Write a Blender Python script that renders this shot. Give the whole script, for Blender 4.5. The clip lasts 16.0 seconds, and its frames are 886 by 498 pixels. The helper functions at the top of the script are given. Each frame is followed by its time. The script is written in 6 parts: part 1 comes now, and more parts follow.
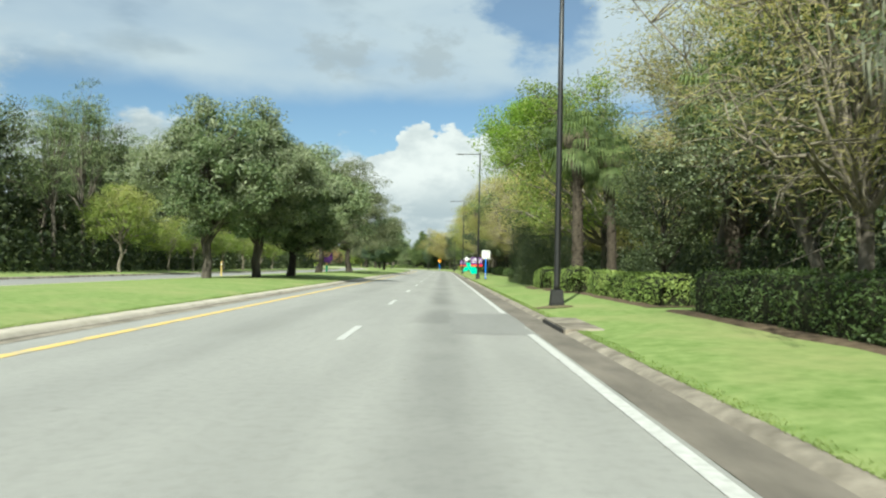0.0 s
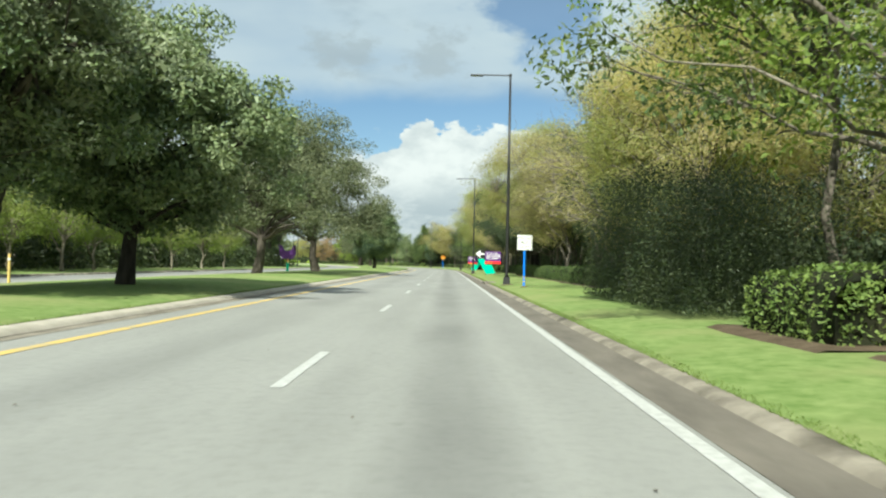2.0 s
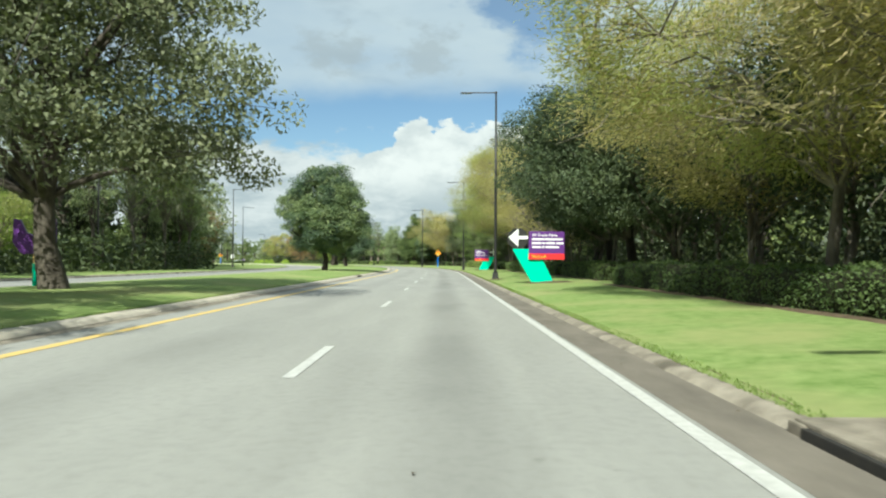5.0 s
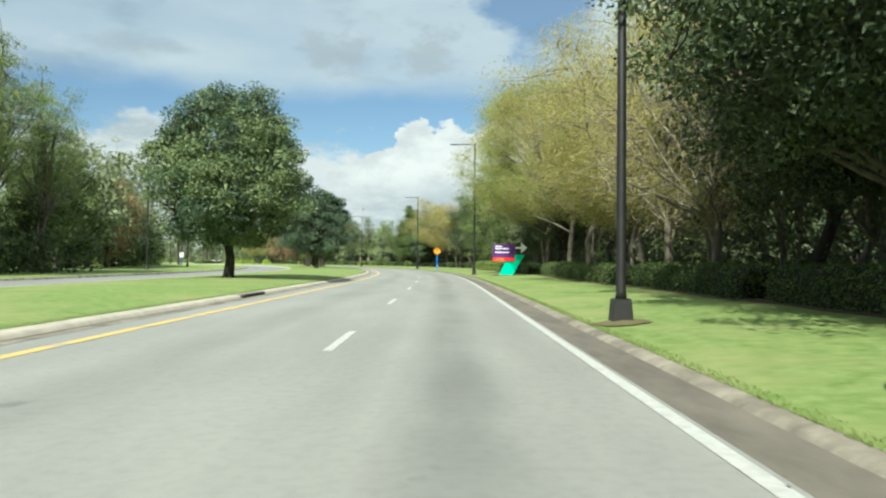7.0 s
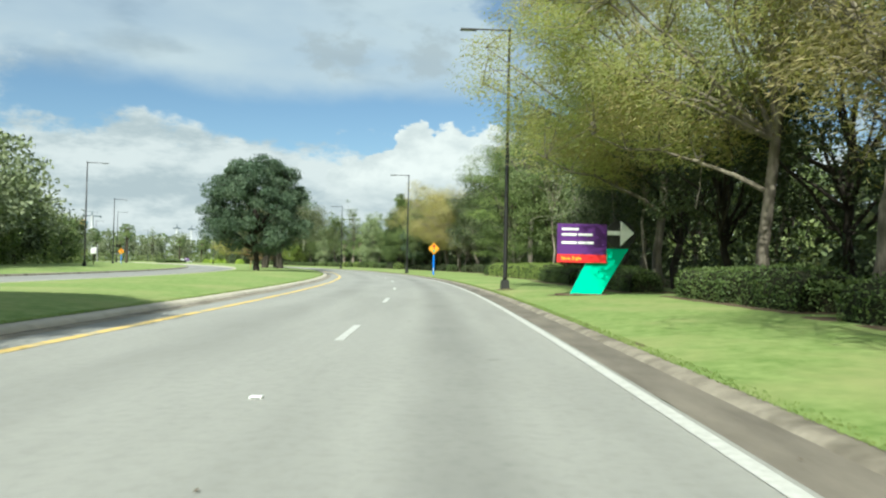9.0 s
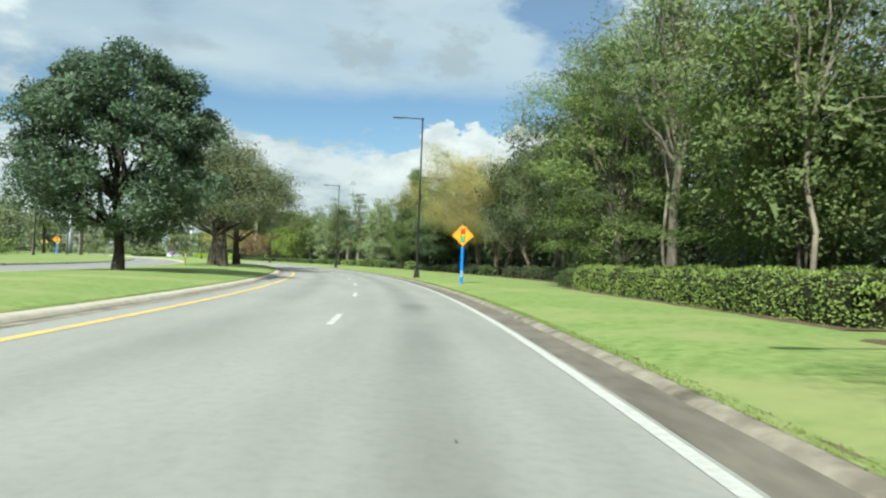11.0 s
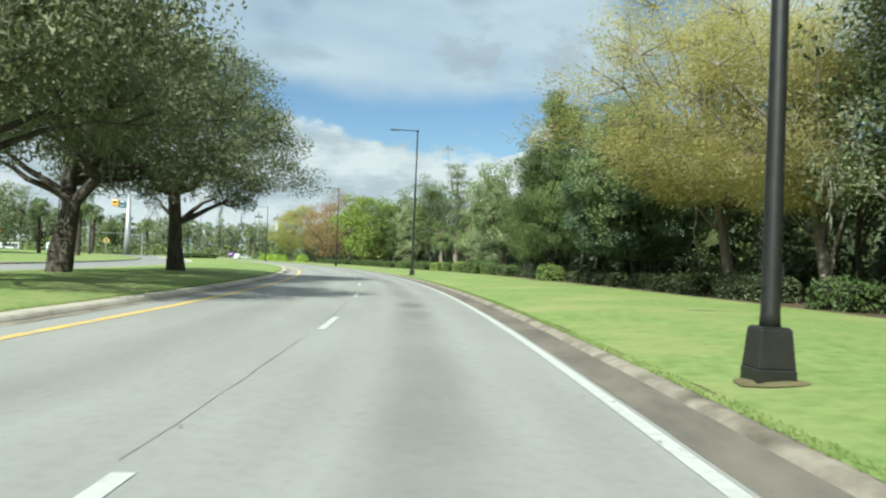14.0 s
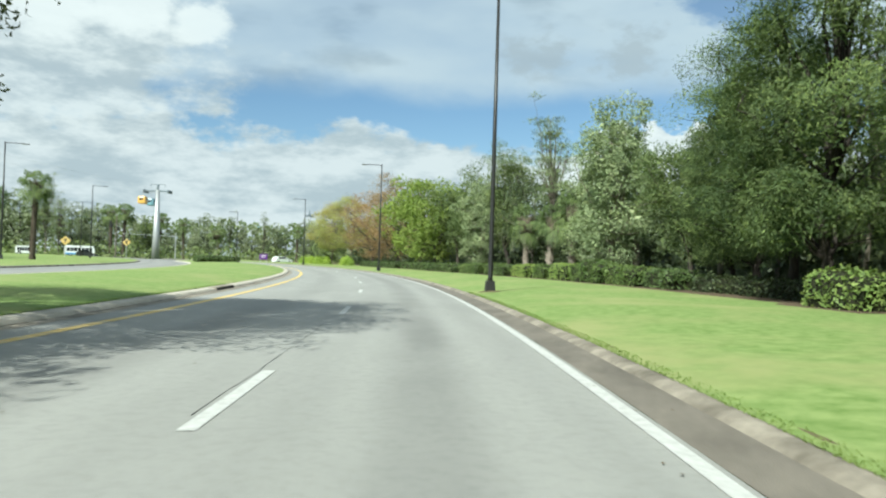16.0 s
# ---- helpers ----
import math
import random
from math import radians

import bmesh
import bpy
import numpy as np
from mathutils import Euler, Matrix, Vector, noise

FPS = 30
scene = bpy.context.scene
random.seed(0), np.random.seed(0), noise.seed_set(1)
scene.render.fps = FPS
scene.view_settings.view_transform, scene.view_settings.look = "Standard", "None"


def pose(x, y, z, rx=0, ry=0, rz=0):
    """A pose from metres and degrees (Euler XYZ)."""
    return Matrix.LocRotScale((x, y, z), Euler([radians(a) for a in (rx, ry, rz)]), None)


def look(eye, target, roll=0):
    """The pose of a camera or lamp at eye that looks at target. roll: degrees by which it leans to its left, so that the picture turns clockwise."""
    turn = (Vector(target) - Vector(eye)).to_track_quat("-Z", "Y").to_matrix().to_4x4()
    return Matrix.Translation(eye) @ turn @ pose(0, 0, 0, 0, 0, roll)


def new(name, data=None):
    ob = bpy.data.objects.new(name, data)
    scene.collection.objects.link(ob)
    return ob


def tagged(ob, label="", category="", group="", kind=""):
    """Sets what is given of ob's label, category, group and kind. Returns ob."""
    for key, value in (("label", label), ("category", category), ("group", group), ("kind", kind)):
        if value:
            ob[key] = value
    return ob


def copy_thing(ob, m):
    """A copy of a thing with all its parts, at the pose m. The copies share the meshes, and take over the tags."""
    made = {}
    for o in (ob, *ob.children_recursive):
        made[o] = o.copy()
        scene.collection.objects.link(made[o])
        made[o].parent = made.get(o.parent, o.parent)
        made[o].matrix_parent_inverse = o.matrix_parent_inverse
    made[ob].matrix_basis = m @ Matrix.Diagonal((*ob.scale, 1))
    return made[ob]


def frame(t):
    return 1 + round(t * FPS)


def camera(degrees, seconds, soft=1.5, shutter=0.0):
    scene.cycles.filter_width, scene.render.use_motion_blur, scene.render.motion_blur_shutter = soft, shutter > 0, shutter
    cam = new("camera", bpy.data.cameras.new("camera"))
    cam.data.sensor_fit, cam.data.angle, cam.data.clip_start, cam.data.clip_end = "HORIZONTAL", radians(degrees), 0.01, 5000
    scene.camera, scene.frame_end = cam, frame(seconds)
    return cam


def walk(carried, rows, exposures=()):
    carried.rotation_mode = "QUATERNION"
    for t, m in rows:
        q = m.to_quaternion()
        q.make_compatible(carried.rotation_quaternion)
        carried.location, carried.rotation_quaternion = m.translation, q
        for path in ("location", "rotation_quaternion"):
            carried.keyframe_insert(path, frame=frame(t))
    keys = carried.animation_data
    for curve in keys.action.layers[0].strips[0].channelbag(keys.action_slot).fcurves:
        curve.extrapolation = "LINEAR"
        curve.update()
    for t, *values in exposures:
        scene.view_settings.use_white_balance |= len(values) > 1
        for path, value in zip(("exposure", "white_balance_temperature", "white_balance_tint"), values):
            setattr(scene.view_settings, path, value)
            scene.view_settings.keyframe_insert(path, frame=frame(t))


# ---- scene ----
# Field of view, then the drive: seconds, x, y, z, pitch, roll, yaw.
cam = camera(60.74, 16.0, soft=2.2, shutter=0.08)
PATH = [
    (0, 0.000, 0.000, 1.311, 1.314, -1.248, -0.002),
    (0.5, -0.008, 7.260, 1.316, 1.254, -1.273, 0.069),
    (1, -0.025, 14.761, 1.261, 1.163, -1.324, 0.096),
    (1.5, -0.021, 22.356, 1.261, 1.118, -1.337, 0.156),
    (2, -0.084, 29.908, 1.269, 1.141, -1.219, 0.288),
    (2.5, -0.096, 37.603, 1.308, 1.112, -1.075, 0.187),
    (3, -0.120, 45.501, 1.265, 1.043, -1.001, -0.008),
    (3.5, -0.114, 53.454, 1.254, 1.024, -0.836, -0.177),
    (4, -0.080, 61.473, 1.245, 0.996, -0.540, -0.177),
    (6.5, -0.160, 103.961, 1.267, 0.967, -0.251, 0.036),
    (7, -0.134, 112.707, 1.262, 1.026, -0.465, 0.022),
    (7.5, -0.162, 121.535, 1.245, 1.077, -0.672, -0.026),
    (8, -0.187, 130.427, 1.231, 1.104, -0.864, -0.071),
    (8.5, -0.182, 139.299, 1.241, 1.173, -0.994, -0.086),
    (9, -0.226, 148.057, 1.223, 1.226, -1.180, -0.102),
    (11.5, -1.360, 193.983, 1.284, 1.090, -2.542, 2.577),
    (12, -1.971, 202.264, 1.290, 1.031, -2.400, 4.082),
    (12.5, -2.815, 210.389, 1.283, 1.039, -2.256, 5.645),
    (13, -3.904, 218.563, 1.292, 1.077, -2.192, 7.088),
    (13.5, -5.225, 226.881, 1.261, 1.093, -2.258, 8.436),
    (14, -6.709, 235.134, 1.273, 1.076, -2.333, 9.811),
    (14.5, -8.421, 243.160, 1.227, 1.068, -2.302, 11.093),
    (15, -10.166, 251.189, 1.231, 1.069, -2.186, 12.284),
    (15.5, -12.062, 259.097, 1.259, 1.096, -1.964, 13.491),
    (16, -14.060, 266.875, 1.271, 1.059, -1.816, 14.800),
]
walk(cam, [(t, pose(x, y, z, 90 + p, r, w)) for t, x, y, z, p, r, w in PATH], exposures=[(0.0, 0.76, 6300, -3.0), (9.0, 0.76, 6200, -3.5), (16.0, 0.76, 6050, -3.5)])

# ---------------------------------------------------------------- light
SUN_EL, SUN_AZ = radians(41.5), radians(193.8)


def build_world():
    w = bpy.data.worlds.new("sky")
    scene.world = w
    w.use_nodes = True
    nt = w.node_tree
    nt.nodes.clear()
    N, L = nt.nodes.new, nt.links.new

    def M(op, a, b=None, c=None, clamp=False):
        n = N("ShaderNodeMath")
        n.operation = op
        n.use_clamp = clamp
        for i, v in enumerate((a, b, c)):
            if v is None:
                continue
            if isinstance(v, (int, float)):
                n.inputs[i].default_value = v
            else:
                L(v, n.inputs[i])
        return n.outputs[0]

    def ramp(v, lo, hi):
        n = N("ShaderNodeMapRange")
        n.interpolation_type = "SMOOTHSTEP"
        for i, q in enumerate((v, lo, hi)):
            if isinstance(q, (int, float)):
                n.inputs[i].default_value = q
            else:
                L(q, n.inputs[i])
        return n.outputs[0]

    def mixc(fac, a, b):
        n = N("ShaderNodeMix")
        n.data_type = "RGBA"
        if isinstance(fac, (int, float)):
            n.inputs[0].default_value = fac
        else:
            L(fac, n.inputs[0])
        for i, q in ((6, a), (7, b)):
            if isinstance(q, tuple):
                n.inputs[i].default_value = (*q, 1)
            else:
                L(q, n.inputs[i])
        return n.outputs[2]

    tc = N("ShaderNodeTexCoord")
    sep = N("ShaderNodeSeparateXYZ")
    L(tc.outputs["Generated"], sep.inputs[0])
    az = M("ARCTAN2", sep.outputs[0], sep.outputs[1])
    el = M("ARCSINE", sep.outputs[2])
    comb = N("ShaderNodeCombineXYZ")
    L(az, comb.inputs[0])
    L(M("MULTIPLY", el, 1.7), comb.inputs[1])

    def noise_at(scale, detail, rough, off, stretch=(1, 1, 1)):
        mp = N("ShaderNodeMapping")
        mp.inputs["Location"].default_value = (off, off * 0.7, off * 1.3)
        mp.inputs["Scale"].default_value = stretch
        L(comb.outputs[0], mp.inputs[0])
        n = N("ShaderNodeTexNoise")
        n.inputs["Scale"].default_value = scale
        n.inputs["Detail"].default_value = detail
        n.inputs["Roughness"].default_value = rough
        L(mp.outputs[0], n.inputs["Vector"])
        return n.outputs[0]

    sky = N("ShaderNodeTexSky")
    sky.sky_type = "NISHITA"
    sky.sun_disc = False
    sky.sun_elevation, sky.sun_rotation = SUN_EL, SUN_AZ
    sky.air_density, sky.dust_density, sky.ozone_density = 1.0, 0.25, 3.0
    gain = N("ShaderNodeVectorMath")
    gain.operation = "SCALE"
    L(sky.outputs[0], gain.inputs[0])
    gain.inputs["Scale"].default_value = 0.064
    base = gain.outputs[0]
    big = noise_at(4.2, 5, 0.55, 3.1)
    mid = noise_at(11.0, 6, 0.6, 7.7)
    fine = noise_at(30.0, 5, 0.6, 1.9)
    billow = M("ADD", M("MULTIPLY", big, 0.55), M("ADD", M("MULTIPLY", mid, 0.33), M("MULTIPLY", fine, 0.12)))

    def bump(ca, ce, ra, re):
        a = M("DIVIDE", M("SUBTRACT", az, ca), ra)
        e = M("DIVIDE", M("SUBTRACT", el, ce), re)
        d = M("SQRT", M("ADD", M("MULTIPLY", a, a), M("MULTIPLY", e, e)))
        return M("SUBTRACT", 1.0, d)

    # low bank of cumulus: its top line rises and falls with the noise, with one tall head ahead of the straight road
    top = M("ADD", 0.150, M("MULTIPLY", M("SUBTRACT", billow, 0.5), 0.30))
    top = M("ADD", top, M("MULTIPLY", ramp(az, -0.2, -0.4), 0.016))
    bank = ramp(M("SUBTRACT", top, el), -0.008, 0.014)
    # the tall head: rounded towers side by side with crisp, billowing rims
    towers = bump(-0.034, 0.146, 0.036, 0.040)
    for ca, ce, ra, re in ((-0.078, 0.114, 0.042, 0.038), (0.014, 0.142, 0.052, 0.042), (-0.118, 0.104, 0.040, 0.036), (0.070, 0.138, 0.055, 0.044), (-0.010, 0.098, 0.120, 0.056)):
        towers = M("MAXIMUM", towers, bump(ca, ce, ra, re))
    rim = M("ADD", M("MULTIPLY", M("SUBTRACT", mid, 0.5), 0.35), M("MULTIPLY", M("SUBTRACT", fine, 0.5), 1.0))
    head = ramp(M("ADD", towers, rim), 0.0, 0.10)
    head = M("MULTIPLY", head, ramp(el, 0.065, 0.12))
    head2 = M("MAXIMUM", bump(-0.580, 0.284, 0.046, 0.034), M("MAXIMUM", bump(-0.66, 0.300, 0.070, 0.050), bump(-0.75, 0.29, 0.08, 0.06)))
    head2 = M("MULTIPLY", ramp(M("ADD", head2, rim), 0.0, 0.5), 0.85)
    puff = M("MAXIMUM", bump(-0.148, 0.268, 0.055, 0.036), bump(-0.020, 0.268, 0.058, 0.040))
    puff = M("MULTIPLY", ramp(M("ADD", puff, M("MULTIPLY", rim, 2.4)), 0.0, 0.8), 0.62)
    shade = ramp(noise_at(9.0, 8, 0.62, 5.3, (1, 1.6, 1)), 0.38, 0.62)
    cum = mixc(shade, (0.305, 0.34, 0.37), (0.465, 0.48, 0.495))
    white = mixc(ramp(M("ADD", mid, M("MULTIPLY", el, 1.2)), 0.5, 0.76), (0.42, 0.44, 0.455), (0.56, 0.565, 0.565))
    # high sheet of altostratus with a ragged lower edge and two openings of blue
    lo = M("ADD", 0.212, M("MULTIPLY", M("SUBTRACT", big, 0.5), 0.07))
    sheet = ramp(M("SUBTRACT", el, lo), -0.012, 0.03)
    hole = ramp(M("ADD", bump(0.125, 0.335, 0.095, 0.095), M("MULTIPLY", M("SUBTRACT", mid, 0.5), 1.6)), 0.05, 0.5)
    sheet = M("MULTIPLY", sheet, M("SUBTRACT", 1.0, M("MULTIPLY", hole, 0.85)))
    thin = M("MULTIPLY", ramp(noise_at(3.2, 4, 0.5, 12.0, (1, 1.6, 1)), 0.30, 0.62), 0.35)
    sheet = M("MULTIPLY", sheet, M("ADD", 0.65, thin))
    dark = ramp(noise_at(6.0, 4, 0.5, 21.0, (1, 1.5, 1)), 0.50, 0.68)
    sheetc = mixc(dark, (0.365, 0.41, 0.455), (0.28, 0.32, 0.362))
    # broad cloud mass over the junction
    mass = M("MULTIPLY", ramp(M("ADD", bump(-0.80, 0.26, 0.30, 0.17), M("MULTIPLY", M("SUBTRACT", billow, 0.5), 2.2)), 0.05, 0.35), 0.92)
    col = mixc(bank, base, cum)
    col = mixc(sheet, col, sheetc)
    col = mixc(puff, col, (0.262, 0.290, 0.318))
    col = mixc(mass, col, mixc(shade, (0.315, 0.345, 0.37), (0.50, 0.51, 0.515)))
    col = mixc(head2, col, white)
    col = mixc(head, col, white)
    bg = N("ShaderNodeBackground")
    L(col, bg.inputs[0])
    bg.inputs[1].default_value = 1.0
    out = N("ShaderNodeOutputWorld")
    L(bg.outputs[0], out.inputs[0])


build_world()
sun = new("sun", bpy.data.lights.new("sun", "SUN"))
sun.data.energy, sun.data.angle, sun.data.color = 5.0, radians(0.6), (1.0, 0.955, 0.88)
sun.matrix_world = look((-20 * math.sin(SUN_AZ + math.pi), -20 * math.cos(SUN_AZ + math.pi), 17.7), (0, 0, 0))

# ---------------------------------------------------------------- materials


def material(name, colors, rough=0.8, scale=4.0, detail=5, bump=0.0, bump_scale=40.0, metal=0.0, island=0.0, leaf=0.0, spec=0.5,
             stretch=(1, 1, 1), spread=(0.35, 0.65), second=None, uv=False, obj_random=0.0):
    """Two colours mixed by noise, a second layer of stains, random change by island or object, and fine relief."""
    m = bpy.data.materials.new(name)
    m.use_nodes = True
    nt = m.node_tree
    N, L = nt.nodes.new, nt.links.new
    b = nt.nodes["Principled BSDF"]
    tc = N("ShaderNodeTexCoord")
    mp = N("ShaderNodeMapping")
    mp.inputs["Scale"].default_value = stretch
    L(tc.outputs["UV" if uv else "Object"], mp.inputs[0])

    def tex(sc, det):
        n = N("ShaderNodeTexNoise")
        n.inputs["Scale"].default_value = sc
        n.inputs["Detail"].default_value = det
        n.inputs["Roughness"].default_value = 0.62
        L(mp.outputs[0], n.inputs["Vector"])
        return n.outputs[0]

    def span(v, lo, hi):
        r = N("ShaderNodeMapRange")
        r.inputs[1].default_value, r.inputs[2].default_value = lo, hi
        L(v, r.inputs[0])
        return r.outputs[0]

    def mix(f, a, c, blend="MIX"):
        x = N("ShaderNodeMix")
        x.data_type = "RGBA"
        x.blend_type = blend
        if isinstance(f, float):
            x.inputs[0].default_value = f
        else:
            L(f, x.inputs[0])
        for i, q in ((6, a), (7, c)):
            if isinstance(q, tuple):
                x.inputs[i].default_value = (*q, 1)
            else:
                L(q, x.inputs[i])
        return x.outputs[2]

    col = mix(span(tex(scale, detail), *spread), colors[0], colors[1])
    if second:
        sc, lo, hi, c2 = second
        col = mix(span(tex(sc, 4), lo, hi), col, c2)
    for amount, src in ((island, "island"), (obj_random, "object")):
        if amount:
            hs = N("ShaderNodeHueSaturation")
            g = N("ShaderNodeNewGeometry" if src == "island" else "ShaderNodeObjectInfo")
            rnd = g.outputs["Random Per Island" if src == "island" else "Random"]
            r = N("ShaderNodeMapRange")
            r.inputs[3].default_value, r.inputs[4].default_value = 1 - amount, 1 + amount
            L(rnd, r.inputs[0])
            L(r.outputs[0], hs.inputs["Value"])
            r2 = N("ShaderNodeMapRange")
            r2.inputs[3].default_value, r2.inputs[4].default_value = 0.5 + 0.05 * amount, 0.5 - 0.05 * amount
            L(rnd, r2.inputs[0])
            L(r2.outputs[0], hs.inputs["Hue"])
            L(col, hs.inputs["Color"])
            col = hs.outputs[0]
    L(col, b.inputs["Base Color"])
    b.inputs["Roughness"].default_value = rough
    b.inputs["Metallic"].default_value = metal
    b.inputs["Specular IOR Level"].default_value = spec
    if bump:
        bn = N("ShaderNodeBump")
        bn.inputs["Strength"].default_value = bump
        bn.inputs["Distance"].default_value = 0.02
        L(tex(bump_scale, 4), bn.inputs["Height"])
        L(bn.outputs[0], b.inputs["Normal"])
    if leaf:
        tr = N("ShaderNodeBsdfTranslucent")
        L(mix(1.0, col, (1.0, 1.15, 0.55), "MULTIPLY"), tr.inputs[0])
        ms = N("ShaderNodeMixShader")
        ms.inputs[0].default_value = leaf
        L(b.outputs[0], ms.inputs[1])
        L(tr.outputs[0], ms.inputs[2])
        L(ms.outputs[0], nt.nodes["Material Output"].inputs[0])
    return m


def asphalt(name, light, dark, streaks=(), stains=()):
    """Worn grey asphalt in road coordinates (metres across, metres along), with darker wear along the lanes."""
    m = bpy.data.materials.new(name)
    m.use_nodes = True
    nt = m.node_tree
    N, L = nt.nodes.new, nt.links.new
    b = nt.nodes["Principled BSDF"]
    uv = N("ShaderNodeTexCoord")
    sep = N("ShaderNodeSeparateXYZ")
    L(uv.outputs["UV"], sep.inputs[0])

    def tex(sc, det, stretch=(1, 1, 1)):
        mp = N("ShaderNodeMapping")
        mp.inputs["Scale"].default_value = stretch
        L(uv.outputs["UV"], mp.inputs[0])
        n = N("ShaderNodeTexNoise")
        n.inputs["Scale"].default_value, n.inputs["Detail"].default_value = sc, det
        n.inputs["Roughness"].default_value = 0.65
        L(mp.outputs[0], n.inputs["Vector"])
        return n.outputs[0]

    def math_(op, a, c):
        n = N("ShaderNodeMath")
        n.operation = op
        for i, v in enumerate((a, c)):
            if isinstance(v, (int, float)):
                n.inputs[i].default_value = v
            else:
                L(v, n.inputs[i])
        return n.outputs[0]

    def span(v, lo, hi, a=0.0, c=1.0):
        r = N("ShaderNodeMapRange")
        r.interpolation_type = "SMOOTHSTEP"
        for i, q in enumerate((lo, hi, a, c)):
            r.inputs[i + 1].default_value = q
        L(v, r.inputs[0])
        return r.outputs[0]

    def mix(f, a, c):
        x = N("ShaderNodeMix")
        x.data_type = "RGBA"
        L(f, x.inputs[0])
        for i, q in ((6, a), (7, c)):
            if isinstance(q, tuple):
                x.inputs[i].default_value = (*q, 1)
            else:
                L(q, x.inputs[i])
        return x.outputs[2]

    col = mix(span(tex(0.6, 6, (1, 0.18, 1)), 0.35, 0.68), light, tuple(0.86 * q for q in light))
    wob = math_("MULTIPLY", math_("SUBTRACT", tex(0.25, 3), 0.5), 0.9)
    for centre, half, depth in streaks:
        d = math_("ABSOLUTE", math_("ADD", math_("SUBTRACT", sep.outputs[0], centre), math_("MULTIPLY", wob, 0.35)), 0.0)
        near = span(d, half, half * 0.1)
        along = span(tex(0.35, 3, (0.3, 0.5, 1)), 0.30, 0.68, 0.45, 1.0)
        col = mix(math_("MULTIPLY", math_("MULTIPLY", near, along), depth), col, dark)
    for so_, ss_, ro, rs, depth in stains:
        a = math_("DIVIDE", math_("SUBTRACT", sep.outputs[0], so_), ro)
        c = math_("DIVIDE", math_("SUBTRACT", sep.outputs[1], ss_), rs)
        d = math_("SQRT", math_("ADD", math_("MULTIPLY", a, a), math_("MULTIPLY", c, c)), 0.0)
        d = math_("ADD", d, math_("MULTIPLY", math_("SUBTRACT", tex(1.1, 5), 0.5), 1.3))
        col = mix(span(d, 1.1, 0.2, 0.0, depth), col, dark)
    col = mix(span(tex(7.0, 6), 0.42, 0.70, 0.0, 0.16), col, dark)
    spots = span(tex(1.3, 4), 0.66, 0.74, 0.0, 0.30)
    col = mix(spots, col, dark)
    col = mix(span(tex(220.0, 2), 0.40, 0.66, 0.0, 0.35), col, tuple(0.55 * q for q in light))
    L(col, b.inputs["Base Color"])
    b.inputs["Roughness"].default_value = 0.86
    b.inputs["Specular IOR Level"].default_value = 0.3
    bn = N("ShaderNodeBump")
    bn.inputs["Strength"].default_value, bn.inputs["Distance"].default_value = 0.35, 0.006
    L(tex(160.0, 3), bn.inputs["Height"])
    L(bn.outputs[0], b.inputs["Normal"])
    return m


# oil stains: offset, station, half width, half length, strength
STAINS = [(0.1, 207.0, 0.5, 2.6, 0.45), (0.0, 257.6, 0.5, 1.6, 0.5), (0.15, 254.0, 0.45, 1.8, 0.25), (-0.1, 19.5, 0.9, 2.6, 0.35), (-0.1, 30.0, 0.5, 6.0, 0.3), (0.1, 281, 0.5, 2.6, 0.3), (-3.7, 236, 0.5, 2.5, 0.25), (0.1, 120, 0.5, 3.0, 0.25)]
ROAD = asphalt("road_asphalt", (0.315, 0.31, 0.285), (0.075, 0.073, 0.07), [(-0.02, 0.75, 0.42), (-3.75, 0.9, 0.24), (1.2, 0.5, 0.10), (-1.2, 0.5, 0.08)], STAINS)
ROAD_FAR = asphalt("opposite_asphalt", (0.285, 0.28, 0.262), (0.1, 0.098, 0.095), [(-19.9, 1.0, 0.3), (-23.4, 1.0, 0.3)])
PATCH = asphalt("patch_asphalt", (0.242, 0.238, 0.222), (0.07, 0.07, 0.068), [])
GUTTER = material("gutter_concrete", ((0.185, 0.160, 0.128), (0.115, 0.099, 0.079)), 0.9, 1.6, 6, 0.4, 60, second=(0.5, 0.55, 0.7, (0.082, 0.070, 0.055)), stretch=(1, 0.35, 1))
KERB = material("kerb_concrete", ((0.32, 0.28, 0.22), (0.17, 0.145, 0.112)), 0.9, 2.2, 6, 0.5, 50, second=(0.9, 0.50, 0.68, (0.10, 0.085, 0.062)))
KERB_LIGHT = material("kerb_concrete_light", ((0.49, 0.44, 0.36), (0.38, 0.34, 0.275)), 0.9, 2.2, 6, 0.4, 50, second=(0.7, 0.60, 0.74, (0.22, 0.19, 0.15)))
PAINT_W = material("white_road_paint", ((0.52, 0.515, 0.485), (0.40, 0.395, 0.37)), 0.7, 9, 6, 0.2, 120, second=(3.0, 0.62, 0.72, (0.36, 0.35, 0.33)))
PAINT_Y = material("yellow_road_paint", ((0.66, 0.45, 0.12), (0.56, 0.41, 0.15)), 0.7, 6, 6, 0.2, 120, second=(1.2, 0.50, 0.66, (0.38, 0.33, 0.22)))
LAWN = material("mown_lawn", ((0.238, 0.302, 0.108), (0.137, 0.205, 0.056)), 0.95, 3.6, 11, 0.7, 40, spec=0.1, spread=(0.34, 0.66), second=(0.24, 0.46, 0.68, (0.268, 0.286, 0.120)))
BLADE = material("grass_blades", ((0.20, 0.27, 0.085), (0.24, 0.29, 0.10)), 0.8, 0.5, 3, island=0.08, leaf=0.5, spec=0.1)
DIRT = material("dry_dirt", ((0.16, 0.128, 0.078), (0.11, 0.105, 0.05)), 0.95, 5.0, 8, 0.6, 30, spec=0.1)
